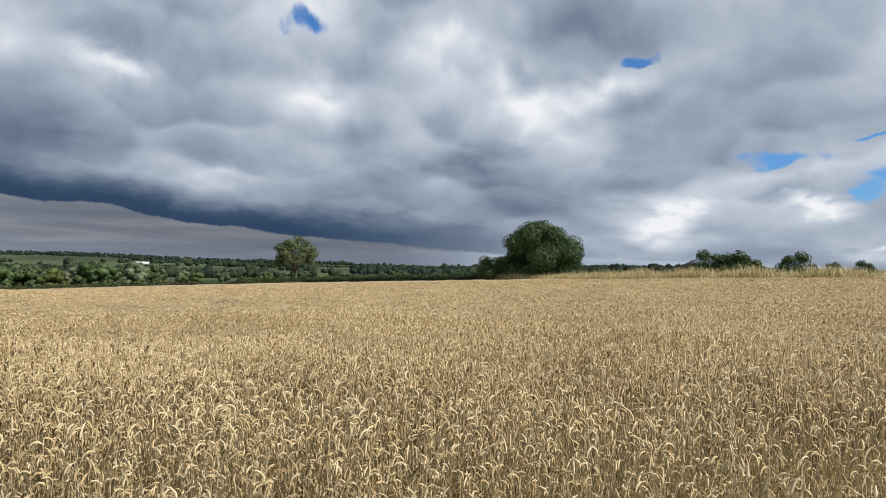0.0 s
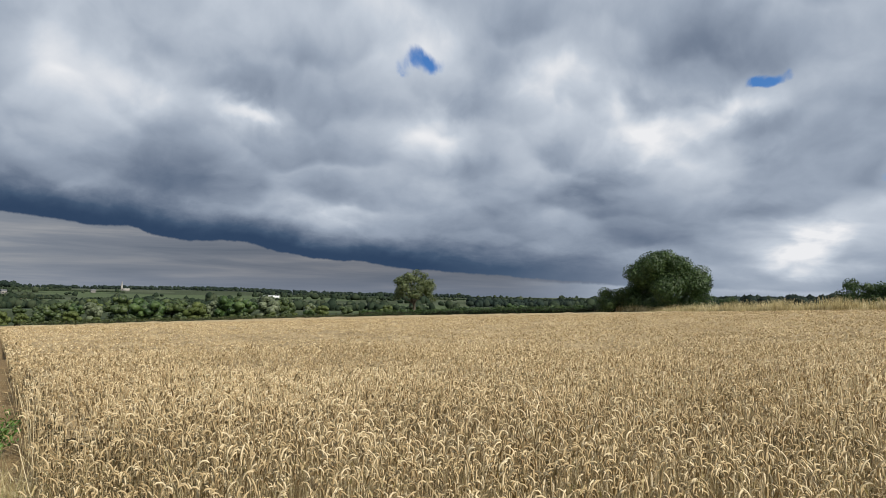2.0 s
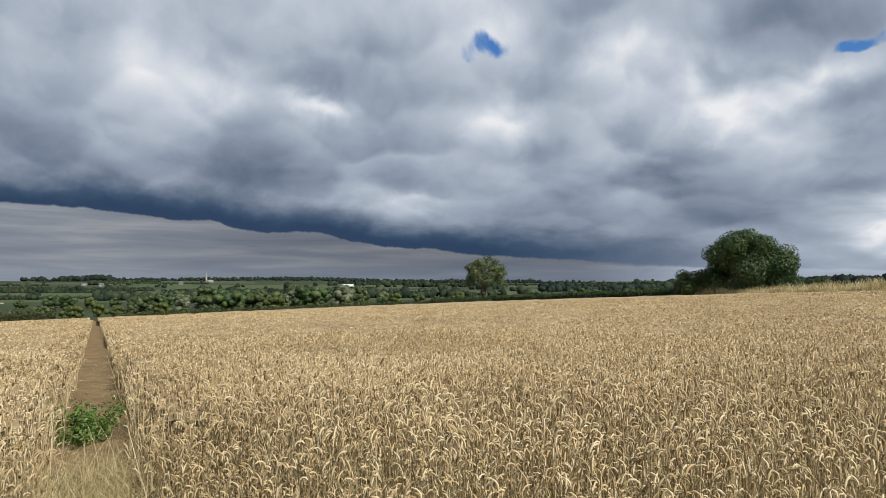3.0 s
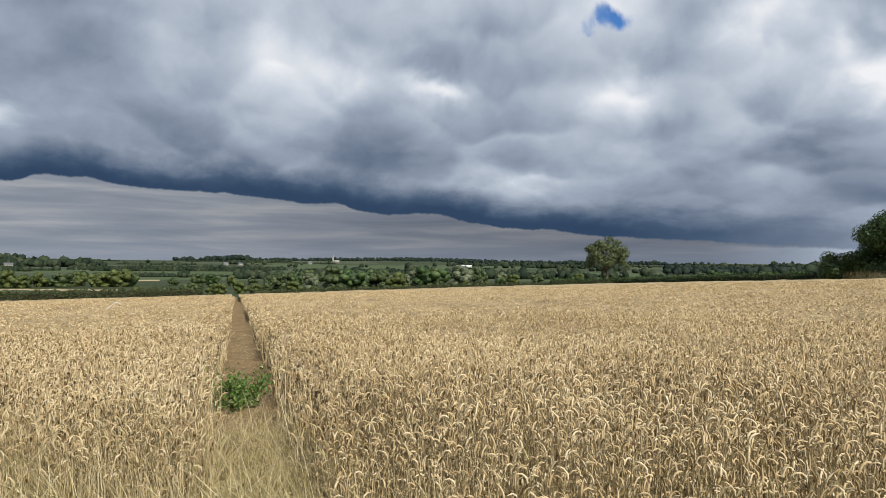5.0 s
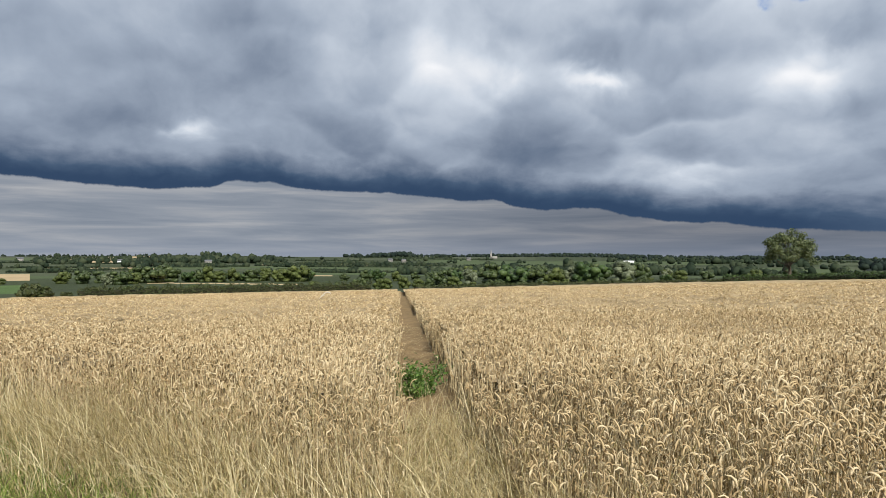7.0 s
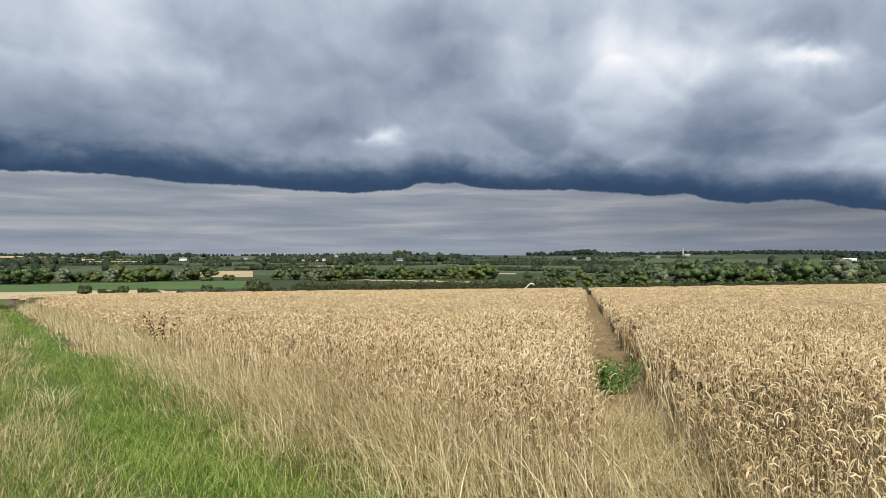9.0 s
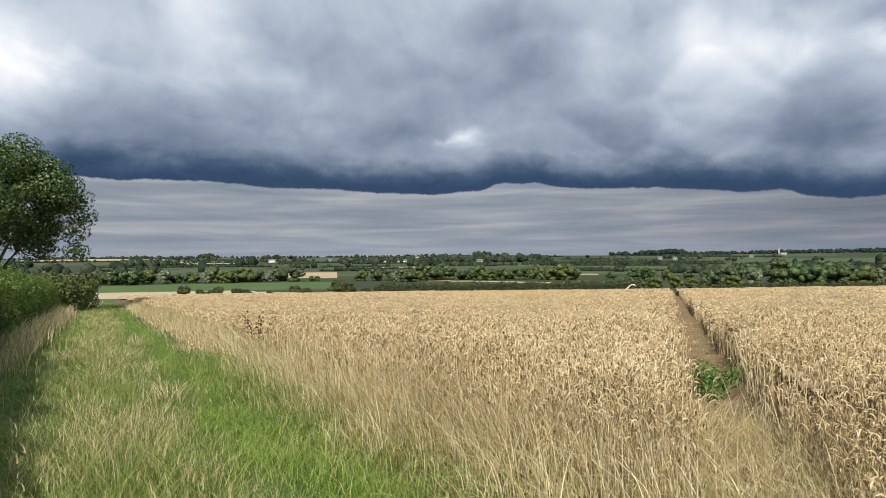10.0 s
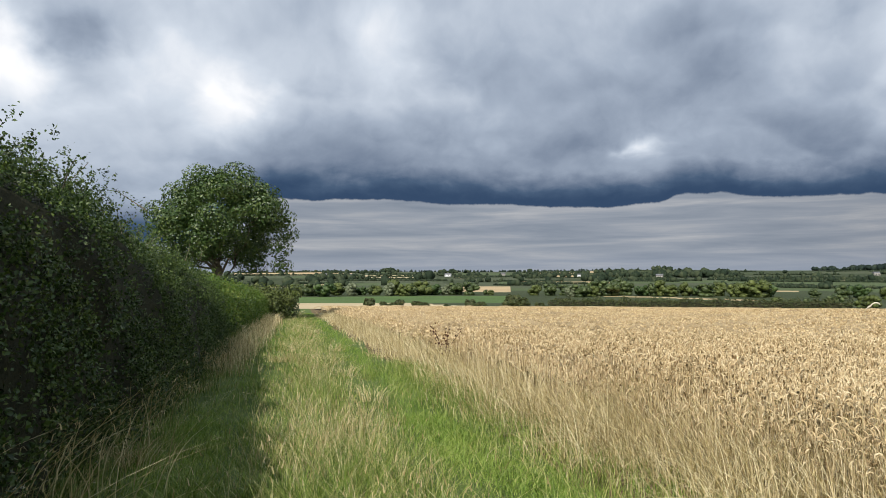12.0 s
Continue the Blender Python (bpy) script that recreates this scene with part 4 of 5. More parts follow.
def make_tree(name, x, y, clumps, n, size, leaf, trunk, boughs, label, category="tree", spin=0.0, bark=BARK, group="", sink=0.0, bias=0.66, massed=False):
    """Empty at the foot > trunk, limbs, crown; clump places are from the foot."""
    tree = tagged(new(name), label, category, group)
    tree.matrix_basis = pose(x, y, float(height(x, y)) - sink, 0, 0, spin)
    if trunk:
        tall, thick = trunk
        lean = rng.normal(0, 0.03 * tall, 2)
        top = np.array([lean[0], lean[1], tall])
        foot = bough((0, 0, -0.3), top, thick, thick * 0.6, 0, 0.02, 7, 9)
        part("trunk", join("trunk", [(*foot, 0)], [bark], True), tree)
        for c in sorted(clumps[1:], key=lambda c: -c[3])[:boughs]:
            start = top * rng.uniform(0.55, 1.0)
            b = bough(start, np.array(c[:3]), thick * 0.38, thick * 0.08, -0.1, 0.06, 6, 5)
            part("limb", join("limb", [(*b, 0)], [bark], True), tree)
    spots, out = crown_points(clumps, n)
    pts, faces = leaves(spots, size, out, bias, 0.7)
    part("crown", join("crown", (solid_lumps(clumps) if massed else []) + [(pts, faces, 0)], [leaf], massed), tree)
    return tree


# the ash by the lane: two broad masses, a notch at the left, sparse low sprays
ash_clumps = lumps(70, (0, 0, 7.5), 4.7, 4.2, 1.2, 0.8, -0.75)
ash_clumps += [(-1.6, 0, 11.2, 1.5, 1.1), (1.4, 0.2, 11.4, 1.6, 1.1), (4.9, 0, 5.6, 1.3, 0.9), (5.2, 0.3, 4.2, 1.0, 0.7), (-5.0, 0, 8.4, 1.3, 0.9), (-3.9, 0.5, 4.9, 1.3, 0.8), (2.6, 0.4, 4.3, 1.4, 0.9), (-2.6, -0.4, 4.4, 1.4, 0.9), (3.6, 0.2, 9.8, 1.5, 1.1), (-3.4, 0.3, 9.9, 1.4, 1.0), (5.2, 0, 7.9, 1.3, 1.0), (5.4, 0.4, 6.7, 1.3, 0.9), (4.6, -0.4, 9.0, 1.2, 0.9)]
make_tree("ash_tree", -58.2, -10.2, [(a, b, c * 1.10, d, e) for a, b, c, d, e in ash_clumps], 36000, 0.225, ASH, (4.6, 0.34), 14, "mature dark green ash tree with a rounded crown behind the hedge", spin=92)

# hedgerow oak and the copse at the field edge
oak_clumps = lumps(54, (0, 0, 8.7), 5.2, 4.3, 1.35, 0.75, -0.6) + [(-4.6, 0, 5.9, 1.3, 0.9), (4.8, 0, 5.7, 1.4, 0.9), (0.4, 0, 13.2, 1.5, 1.0), (-1.8, 0.4, 12.6, 1.2, 0.8), (2.4, -0.3, 12.5, 1.2, 0.8)]
make_tree("oak_tree", -46.5, 204, [(a * 1.3, b * 1.3, c * 1.12, d * 1.15, e * 1.12) for a, b, c, d, e in oak_clumps], 9500, 0.48, LIGHTOAK, (5.2, 0.6), 14, "broad spreading pale green oak standing alone in the field hedge", sink=0.4)
maple = lumps(70, (0, 0, 6.0), 7.2, 5.9, 2.1, 0.85, -0.45) + [(6.4, 0, 2.2, 2.6, 2.0), (-5.4, 0, 2.0, 2.4, 2.0), (2.8, -2, 1.6, 3.0, 1.8), (-1.8, -2.5, 1.8, 3.0, 1.9)]
make_tree("field_maple_tree", 23.0, 148, [(a * 1.2, b * 1.2, c * 1.16, d * 1.12, e * 1.1) for a, b, c, d, e in maple], 42000, 0.42, DARKLEAF, (4.2, 0.45), 8, "large dense dark green round-headed tree on the field edge")
thorn = lumps(16, (0, 0, 3.2), 3.2, 2.7, 1.3, 0.85, -0.6) + [(1.8, 0, 1.0, 1.8, 1.3), (-1.8, 0, 1.0, 1.7, 1.2)]
make_tree("hawthorn_bush", 12.6, 150, [(a * 1.3, b * 1.2, c * 1.15, d * 1.2, e * 1.15) for a, b, c, d, e in thorn], 6500, 0.42, DARKLEAF, (2.0, 0.2), 4, "dark hawthorn bush beside the large round tree", "bush")

# smaller trees seen over the far boundary
small = lumps(18, (0, 0, 5.0), 4.6, 3.3, 1.5, 0.8, -0.7) + [(3.0, 0, 2.0, 2.0, 1.4), (-3.0, 0, 2.0, 2.0, 1.4), (0, 0, 1.8, 2.4, 1.4)]
first = make_tree("boundary_tree", 88, 213, [(a * 1.15, b * 1.15, c * 1.1 - 1.2, d * 1.1, e * 1.1) for a, b, c, d, e in small], 3600, 0.55, DARKLEAF, (3.2, 0.3), 5, "rounded hedgerow tree showing above the field bank", group="trees beyond the bank")
for x, y, s, turn in ((96, 209, 1.12, 100), (102, 214, 0.9, 10), (111, 201, 1.0, 200), (112, 183, 0.5, 77), (121, 184, 0.55, 20), (56, 230, 0.62, 150)):
    copy_thing(first, Matrix.LocRotScale((x, y, float(height(x, y)) - 1.6 * s), Euler((0, 0, radians(turn))), (s, s, s)))


# ---------------------------------------------------------------- hedges
def hedge_leaves(spine, n, wide, tall, size, rough, trim, seed_shift=0.0, tops=None, stray=0.12, back=-1.0, skin=0.78):
    """Leaf places on and just under a lumpy hedge skin. spine: (m,2) points."""
    spine = np.asarray(spine, float)
    seg = np.linalg.norm(np.diff(spine, axis=0), axis=1)
    s = np.concatenate([[0], np.cumsum(seg)])
    t = rng.uniform(0, s[-1], n)
    cx, cy = np.interp(t, s, spine[:, 0]), np.interp(t, s, spine[:, 1])
    if tops is not None:
        tall = np.interp(t, s, tops)
    k = np.clip(np.searchsorted(s, t) - 1, 0, len(seg) - 1)
    d = np.diff(spine, axis=0)[k] / seg[k][:, None]
    side = np.stack([d[:, 1], -d[:, 0]], -1)
    # section: a blunt arch, sampled evenly over its top and both faces
    u = rng.uniform(back, 1, n)
    q = trim * 1.6
    off, up = u * wide, (1 - np.abs(u) ** q) ** (1 / q) * tall
    face = rng.uniform(size=n) < 0.55
    h = rng.uniform(0.03, 0.97, n)
    off = np.where(face, np.sign(u) * (1 - h ** q) ** (1 / q) * wide, off)
    up = np.where(face, h * tall, up)
    lump = 1 + rough * (np.sin(t * 1.7 + seed_shift) * np.sin(up * 2.6 + t * 0.6) + 0.6 * np.sin(t * 4.3 + up * 3.9 + 2 * off) + 0.45 * np.sin(t * 9.1 + up * 2.3) * np.sin(up * 8.3 + t * 3.7))
    depth = np.where(rng.uniform(size=n) < stray, rng.uniform(1.0, 1.14, n), rng.uniform(skin, 1.03, n)) * lump
    x, y = cx + side[:, 0] * off * depth, cy + side[:, 1] * off * depth
    z = height(x, y) + up * np.clip(depth, 0.7, 1.3)
    out = np.stack([side[:, 0] * off / wide, side[:, 1] * off / wide, up / tall], -1)
    out /= np.linalg.norm(out, axis=1, keepdims=True) + 1e-6
    return np.stack([x, y, z], -1), out


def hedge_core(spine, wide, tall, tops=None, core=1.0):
    """A solid, uneven near-black filler that stands for shade inside and blocks light."""
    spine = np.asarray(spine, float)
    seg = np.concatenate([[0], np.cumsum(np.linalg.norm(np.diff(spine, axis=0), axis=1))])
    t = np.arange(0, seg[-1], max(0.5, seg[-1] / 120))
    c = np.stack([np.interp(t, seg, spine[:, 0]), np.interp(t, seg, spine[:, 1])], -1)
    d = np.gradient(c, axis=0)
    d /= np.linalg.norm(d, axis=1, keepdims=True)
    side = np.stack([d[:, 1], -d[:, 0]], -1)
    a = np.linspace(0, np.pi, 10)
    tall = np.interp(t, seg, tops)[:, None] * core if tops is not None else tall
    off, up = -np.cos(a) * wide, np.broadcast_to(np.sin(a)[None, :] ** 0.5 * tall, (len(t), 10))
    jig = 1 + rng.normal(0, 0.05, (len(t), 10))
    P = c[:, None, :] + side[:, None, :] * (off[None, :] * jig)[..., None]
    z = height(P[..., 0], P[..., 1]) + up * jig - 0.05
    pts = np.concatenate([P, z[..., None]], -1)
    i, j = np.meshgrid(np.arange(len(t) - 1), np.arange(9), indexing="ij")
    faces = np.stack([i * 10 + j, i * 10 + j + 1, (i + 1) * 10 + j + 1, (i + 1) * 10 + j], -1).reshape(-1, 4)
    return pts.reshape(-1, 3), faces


def make_hedge(name, spine, wide, tall, n, size, leaf, label, rough=0.07, trim=2.0, category="hedge", core=0.8, group="", tops=None, sprig=1):
    """sprig: how many leaves sit together on one twig."""
    hedge = tagged(new(name), label, category, group)
    spots, out = hedge_leaves(spine, n // sprig, wide, tall, size, rough, trim, rng.uniform(0, 6), tops, *((0.12, -1.0, 0.78) if sprig == 1 else (0.04, -0.45, 0.9)))
    if sprig > 1:
        way = out + rng.normal(0, 0.45, out.shape) + [0, 0, 0.25]
        way = np.repeat(way / np.linalg.norm(way, axis=1, keepdims=True), sprig, axis=0)
        out = np.repeat(out, sprig, axis=0)
        reach = np.repeat(rng.uniform(0.10, 0.30, len(spots)), sprig) * rng.uniform(-0.7, 0.5, len(out))
        spots = np.repeat(spots, sprig, axis=0) + way * reach[:, None] + rng.normal(0, 0.032, out.shape)
    pts, faces = leaves(spots, size, out, 0.35, 0.62)
    part("foliage", join("foliage", [(pts, faces, 0)], [leaf]), hedge)
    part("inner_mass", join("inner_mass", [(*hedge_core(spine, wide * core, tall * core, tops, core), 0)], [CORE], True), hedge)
    return hedge


def at_v(x, v):
    return (x, v + 0.052 * x)


tall_hedge = make_hedge("hawthorn_hedge", [at_v(-3.6, -4.3), at_v(-8, -4.3), at_v(-10, -4.3), at_v(-12, -4.3), at_v(-16, -4.35), at_v(-20, -4.35)], 1.7, 3.0, 190000, 0.041, HAW,
                        "overgrown dark green hawthorn hedge beside the grass lane", 0.10, 1.25, core=0.91, tops=[3.35, 3.15, 2.95, 2.75, 2.55, 2.4], sprig=20)
# out of view; height and full-size core set for the shadow on the lane
make_hedge("hawthorn_hedge", [at_v(14, -4.2), at_v(4, -4.2), at_v(-3.6, -4.2)], 1.45, 3.3, 14000, 0.11, HAW, "dark green hawthorn hedge along the lane", 0.03, 2.0, core=1.0)
make_hedge("clipped_hedge", [at_v(-19.5, -4.3), at_v(-28, -4.3), at_v(-40, -4.3), at_v(-53, -4.3)], 1.5, 2.35, 38000, 0.085, CLIPPED, "trimmed green hawthorn hedge along the lane", 0.05, 1.7, core=0.8, tops=[2.45, 2.4, 2.35, 2.3], sprig=6)


def build_sprays():
    """Long unclipped shoots that stand out of the tall hedge, each a stem with leaves."""
    for i in range(64):
        x = rng.uniform(-16, -8.0)
        v = -4.1 + rng.normal(0, 0.5)
        px, py = at_v(x, v)
        z = float(height(px, py)) + np.interp(-x, [4, 8, 10, 12, 16], [3.1, 3.0, 2.85, 2.65, 2.5]) + rng.uniform(-0.2, 0.12)
        reach = np.array([rng.normal(-0.1, 0.28), rng.normal(0.12, 0.3), rng.uniform(0.1, 0.42)])
        t = np.linspace(0, 1, 7)[:, None]
        line = np.array([px, py, z]) + reach * t + np.array([0.12, 0.1, -0.16]) * t ** 2 * rng.uniform(-1, 1)
        shoot = part("shoot", join("shoot", [(*tube(line, np.linspace(0.009, 0.003, 7), 4), 0)], [TWIG], True), tall_hedge)
        spots = np.repeat(line[:-1], 14, axis=0) + rng.normal(0, 1, (84, 3)) * np.repeat(np.linspace(0.07, 0.02, 6), 14)[:, None]
        pts, faces = leaves(spots, 0.036, None, 0, 0.62)
        part("shoot_leaves", join("shoot_leaves", [(pts, faces, 0)], [HAW]), shoot)
    for i in range(16):
        # bare arching stems in front of the shaded face
        x = rng.uniform(-9, -2.5)
        px, py = at_v(x, -3.35 + rng.normal(0, 0.12))
        z = float(height(px, py))
        t = np.linspace(0, 1, 8)[:, None]
        line = np.array([px, py, z + 0.2]) + np.array([rng.normal(0, 0.25), 0.25, rng.uniform(0.8, 1.6)]) * t + np.array([rng.normal(0, 0.5), 0.35, -0.4]) * t ** 2
        part("bramble_stem", join("bramble_stem", [(*tube(line, np.linspace(0.006, 0.003, 8), 4), 0)], [TWIG], True), tall_hedge)


build_sprays()
bush = lumps(12, (0, 0, 1.9), 1.8, 1.6, 0.8, 0.85, -0.7)
make_tree("elder_bush", -54.5, -5.3, bush + [(0.6, 0, 0.7, 1.2, 0.9), (-0.7, 0, 0.7, 1.2, 0.9)], 3200, 0.2, SCRUB, (1.0, 0.1), 3, "light green elder bush at the end of the hedge", "bush")
elder2 = lumps(10, (0, 0, 1.6), 1.7, 1.5, 0.8, 0.85, -0.7)
make_tree("elder_bush", -60.5, -4.9, elder2 + [(0.6, 0, 0.7, 1.3, 0.9), (-0.7, 0, 0.7, 1.3, 0.9)], 2600, 0.24, OAK, (1.0, 0.1), 3, "dark elder bush where the lane turns", "bush")

# the hedge that bounds the field
make_hedge("field_hedge", [(-127, 44), (-113, 66), (-99, 90)], 1.5, 2.1, 13000, 0.3, BRAMBLE, "rough brown-green hedge along the bottom of the wheat field", 0.22, 1.5, group="field boundary hedges")
make_hedge("field_hedge", [(-94, 98), (-81, 168), (-60, 188)], 1.3, 1.3, 7000, 0.42, BRAMBLE, "low rough hedge along the bottom of the wheat field", 0.12, 1.5, group="field boundary hedges")
make_hedge("field_hedge", [(-60, 188), (-43, 200), (-20, 184), (0, 163), (15, 152)], 1.3, 2.3, 8000, 0.42, DARKLEAF, "dark clipped hedge running up to the round tree", 0.06, 2.2, group="field boundary hedges")

# separate bushes on the stubble west of the field
bushlet = lumps(9, (0, 0, 1.05), 1.4, 1.0, 0.65, 0.85, -0.5)
first = make_tree("field_bush", -150, 8.0, bushlet, 1100, 0.42, BRAMBLE, None, 0, "low rounded bush on the stubble beyond the wheat", "bush", group="bushes on the stubble")
for x, y, s in ((-149, 12, 0.8), (-152, 15, 1.15), (-148, 19.5, 0.9), (-149, 21.5, 0.8), (-148, 26.5, 0.6), (-150, 32, 1.0), (-148, 34.5, 0.9), (-146, 41, 1.5), (-145, 44, 1.4), (-144, 48, 0.9), (-143, 52, 1.1), (-142, 55.5, 0.9)):
    copy_thing(first, Matrix.LocRotScale((x, y, float(height(x, y)) - 0.2), Euler((0, 0, rng.uniform(0, 6))), (s, s, s * rng.uniform(0.8, 1.1))))


# ---------------------------------------------------------------- valley trees
def place(yaw, r):
    return -math.sin(radians(yaw)) * r, math.cos(radians(yaw)) * r


def prototypes(name, mats, label, group):
    out = []
    for i, mat in enumerate(mats):
        c = lumps(17, (0, 0, 4.2), 3.6 + 0.5 * i, 3.1, 1.45, 0.85, -0.75) + [(1.5, 0, 1.3, 2.0, 1.4), (-1.6, 0.4, 1.3, 2.0, 1.4), (0, -1.4, 1.2, 1.8, 1.2)]
        x, y = place(22 + 6 * i, 395 + 12 * i)
        out.append(make_tree(name, x, y, c, 1200, 0.66, mat, (3.0, 0.25), 3, label, group=group, bias=0.82, massed=True))
    return out


willows = prototypes("willow_tree", [WILLOW, SCRUB, OAK, DARKLEAF], "rounded willow among river-meadow trees in the valley", "valley willows")
willows2 = prototypes("willow_tree", [SCRUB, OAK], "grey-green bushy willow by the river", "valley willows")


def row_of(trees, low, high, step, r0, r1, s0, s1):
    yaw = low
    while yaw < high:
        x, y = place(yaw + rng.uniform(-0.3, 0.3), rng.uniform(r0, r1))
        s = rng.uniform(s0, s1)
        tree = trees[rng.integers(len(trees))]
        copy_thing(tree, Matrix.LocRotScale((x, y, float(height(x, y)) - 0.5), Euler((0, 0, rng.uniform(0, 6.28))), (s * rng.uniform(0.9, 1.3), s * rng.uniform(0.9, 1.3), s)))
        yaw += step * rng.uniform(0.6, 1.4)


# the belt of willows along the river, thick in some stretches and open in others
row_of(willows + willows2, 11, 24, 2.0, 350, 420, 0.5, 1.0)
row_of(willows + willows2, 24, 33, 1.5, 335, 380, 1.15, 1.8)
row_of(willows + willows2, 33, 42, 1.6, 335, 380, 1.0, 1.65)
row_of(willows, 24, 42, 1.9, 460, 560, 0.9, 1.5)
row_of(willows + willows2, 42, 51, 1.5, 420, 450, 0.7, 1.35)
row_of(willows[1:] + willows2, 53, 67, 0.72, 424, 450, 0.95, 1.45)
row_of(willows2, 75.6, 77.6, 1.0, 436, 446, 0.45, 0.6)
row_of(willows2 + willows, 67, 72.5, 1.1, 400, 440, 0.8, 1.2)
row_of(willows2 + willows, 77.5, 93, 1.05, 428, 452, 0.9, 1.5)
row_of(willows, 1, 12, 4.5, 330, 420, 0.55, 0.8)
row_of(willows2, 24, 40, 1.6, 240, 300, 0.3, 0.5)
row_of(willows2, 40, 53, 1.3, 185, 260, 0.42, 0.72)
row_of(willows2, 53, 70, 1.2, 190, 270, 0.28, 0.45)


def crowns(spots, per, rings=3, around=6):
    """Many far trees at once: each is a few uneven rounded leaf masses over a short foot."""
    n = len(spots)
    q = rng.normal(0, 1, (n, per, 3)) * np.array([0.42, 0.42, 0.2])
    q[:, 0] = 0
    wide = rng.uniform(0.55, 0.8, (n, per))
    wide[:, 0] = rng.uniform(0.75, 1.0, n)
    tall = wide * rng.uniform(0.7, 1.25, (n, 1))
    a = np.linspace(0, np.pi, rings + 2)[:, None]
    b = (np.arange(around) * 2 * np.pi / around)[None, :]
    ball = np.stack([np.sin(a) * np.cos(b), np.sin(a) * np.sin(b), np.cos(a) + 0 * b], -1)
    swell = rng.uniform(0.72, 1.18, (n, per, rings + 2, around, 1))
    body = ball[None, None] * swell * np.stack([wide, wide, tall], -1)[:, :, None, None, :]
    c = np.stack([spots[:, 0], spots[:, 1], height(spots[:, 0], spots[:, 1])], -1)
    lift = np.stack([0 * spots[:, 2], 0 * spots[:, 2], 0.62 * spots[:, 2]], -1)
    pts = (body + q[:, :, None, None, :]) * spots[:, None, None, None, 2:3] + (c + lift)[:, None, None, None, :]
    i, j = np.meshgrid(np.arange(rings + 1), np.arange(around), indexing="ij")
    quad = np.stack([i * around + j, (i + 1) * around + j, (i + 1) * around + (j + 1) % around, i * around + (j + 1) % around], -1).reshape(-1, 4)
    faces = ((np.arange(n * per) * (rings + 2) * around)[:, None, None] + quad[None]).reshape(-1, 4)
    return pts.reshape(-1, 3), faces


def build_far_woods():
    """Single trees, hedges and woods on the far slopes."""
    single, hedge, wood = [], [], []

    def open_ground(yaw, r):
        return any(y0 < yaw < y1 and r0 - 25 < r - (yaw - y0) * 4 < r1 - 20 for y0, y1, r0, r1, _ in FIELDS)

    # loose groups of trees: a few large groups with gaps between them
    for i in range(95):
        yaw, r = rng.uniform(-14, 108), 640 * math.exp(rng.uniform(0.0, 1.4))
        spread = rng.uniform(12, 60)
        large_tree = rng.uniform(0.7, 1.35)
        for k in range(1 + int(rng.exponential(6.0))):
            at = yaw + math.degrees(rng.normal(0, spread) / r), r + rng.normal(0, 7)
            if not open_ground(*at):
                single.append((*place(*at), rng.uniform(2.4, 6.0) * large_tree * (1 + r / 4500)))
    for low, high, r0, r1, count, s in WOODS + [(66, 74, 1250, 1500, 36, 7), (81, 82.4, 1180, 1260, 9, 9.5), (88, 92, 1150, 1300, 26, 7), (76, 88, 1500, 1700, 40, 5)]:
        for i in range(count):
            at = rng.uniform(low, high), rng.uniform(r0, r1)
            (wood if r0 > 1800 or low < 0 else single).append((*place(*at), s * rng.uniform(0.5, 1.25)))
    # hedges along the fields' edges, and a few more across the slopes
    lines = [(y0, y1, r0 - 6, y0) for y0, y1, r0, r1, _ in FIELDS if r0 > 500] + [(y0, y1, r1 + 4, y0) for y0, y1, r0, r1, _ in FIELDS if r0 > 500]
    lines += [(y0, y1, (r0 + r1) / 2, y0) for y0, y1, r0, r1, what in FIELDS if what == 4]
    for i in range(46):
        a = rng.uniform(-10, 100)
        lines.append((a, a + rng.uniform(3, 9), 640 * math.exp(rng.uniform(0.05, 1.3)), a))
    for y0, y1, r, start in lines:
        yaw = y0
        while yaw < y1:
            d = r + (yaw - start) * 4
            hedge.append((*place(yaw, d), rng.uniform(1.0, 1.7) * (1 + 0.0003 * r) * (2.2 if rng.uniform() < 0.06 else 1)))
            yaw += math.degrees(2.3 / r)
    chunks = [(*crowns(np.array(single), 3, 3, 7), 0), (*crowns(np.array(hedge) * [1, 1, 1.2], 1, 2, 5), 0), (*crowns(np.array(wood), 2), 1)]
    tagged(new("far_woods", join("far_woods", chunks, [FARLEAF, DIMWOOD], True)), "distant hedgerow trees and dark woods on the far slopes", "woodland", kind="stuff")


build_far_woods()


# ---------------------------------------------------------------- far buildings
def box(x0, x1, y0, y1, z0, z1):
    pts = np.array([(x, y, z) for z in (z0, z1) for x, y in ((x0, y0), (x1, y0), (x1, y1), (x0, y1))], float)
    faces = np.array([(0, 3, 2, 1), (4, 5, 6, 7), (0, 1, 5, 4), (1, 2, 6, 5), (2, 3, 7, 6), (3, 0, 4, 7)])
    return pts, faces


def gable(x0, x1, y0, y1, z0, z1, over=0.4):
    """A pitched roof, ridge along x."""
    x0, x1, y0, y1 = x0 - over, x1 + over, y0 - over, y1 + over
    ym = (y0 + y1) / 2
    pts = np.array([(x0, y0, z0), (x1, y0, z0), (x1, y1, z0), (x0, y1, z0), (x0, ym, z1), (x1, ym, z1)], float)
    return pts, [np.array([(0, 1, 5, 4), (2, 3, 4, 5), (3, 2, 1, 0)]), np.array([(0, 4, 3), (1, 2, 5)])]


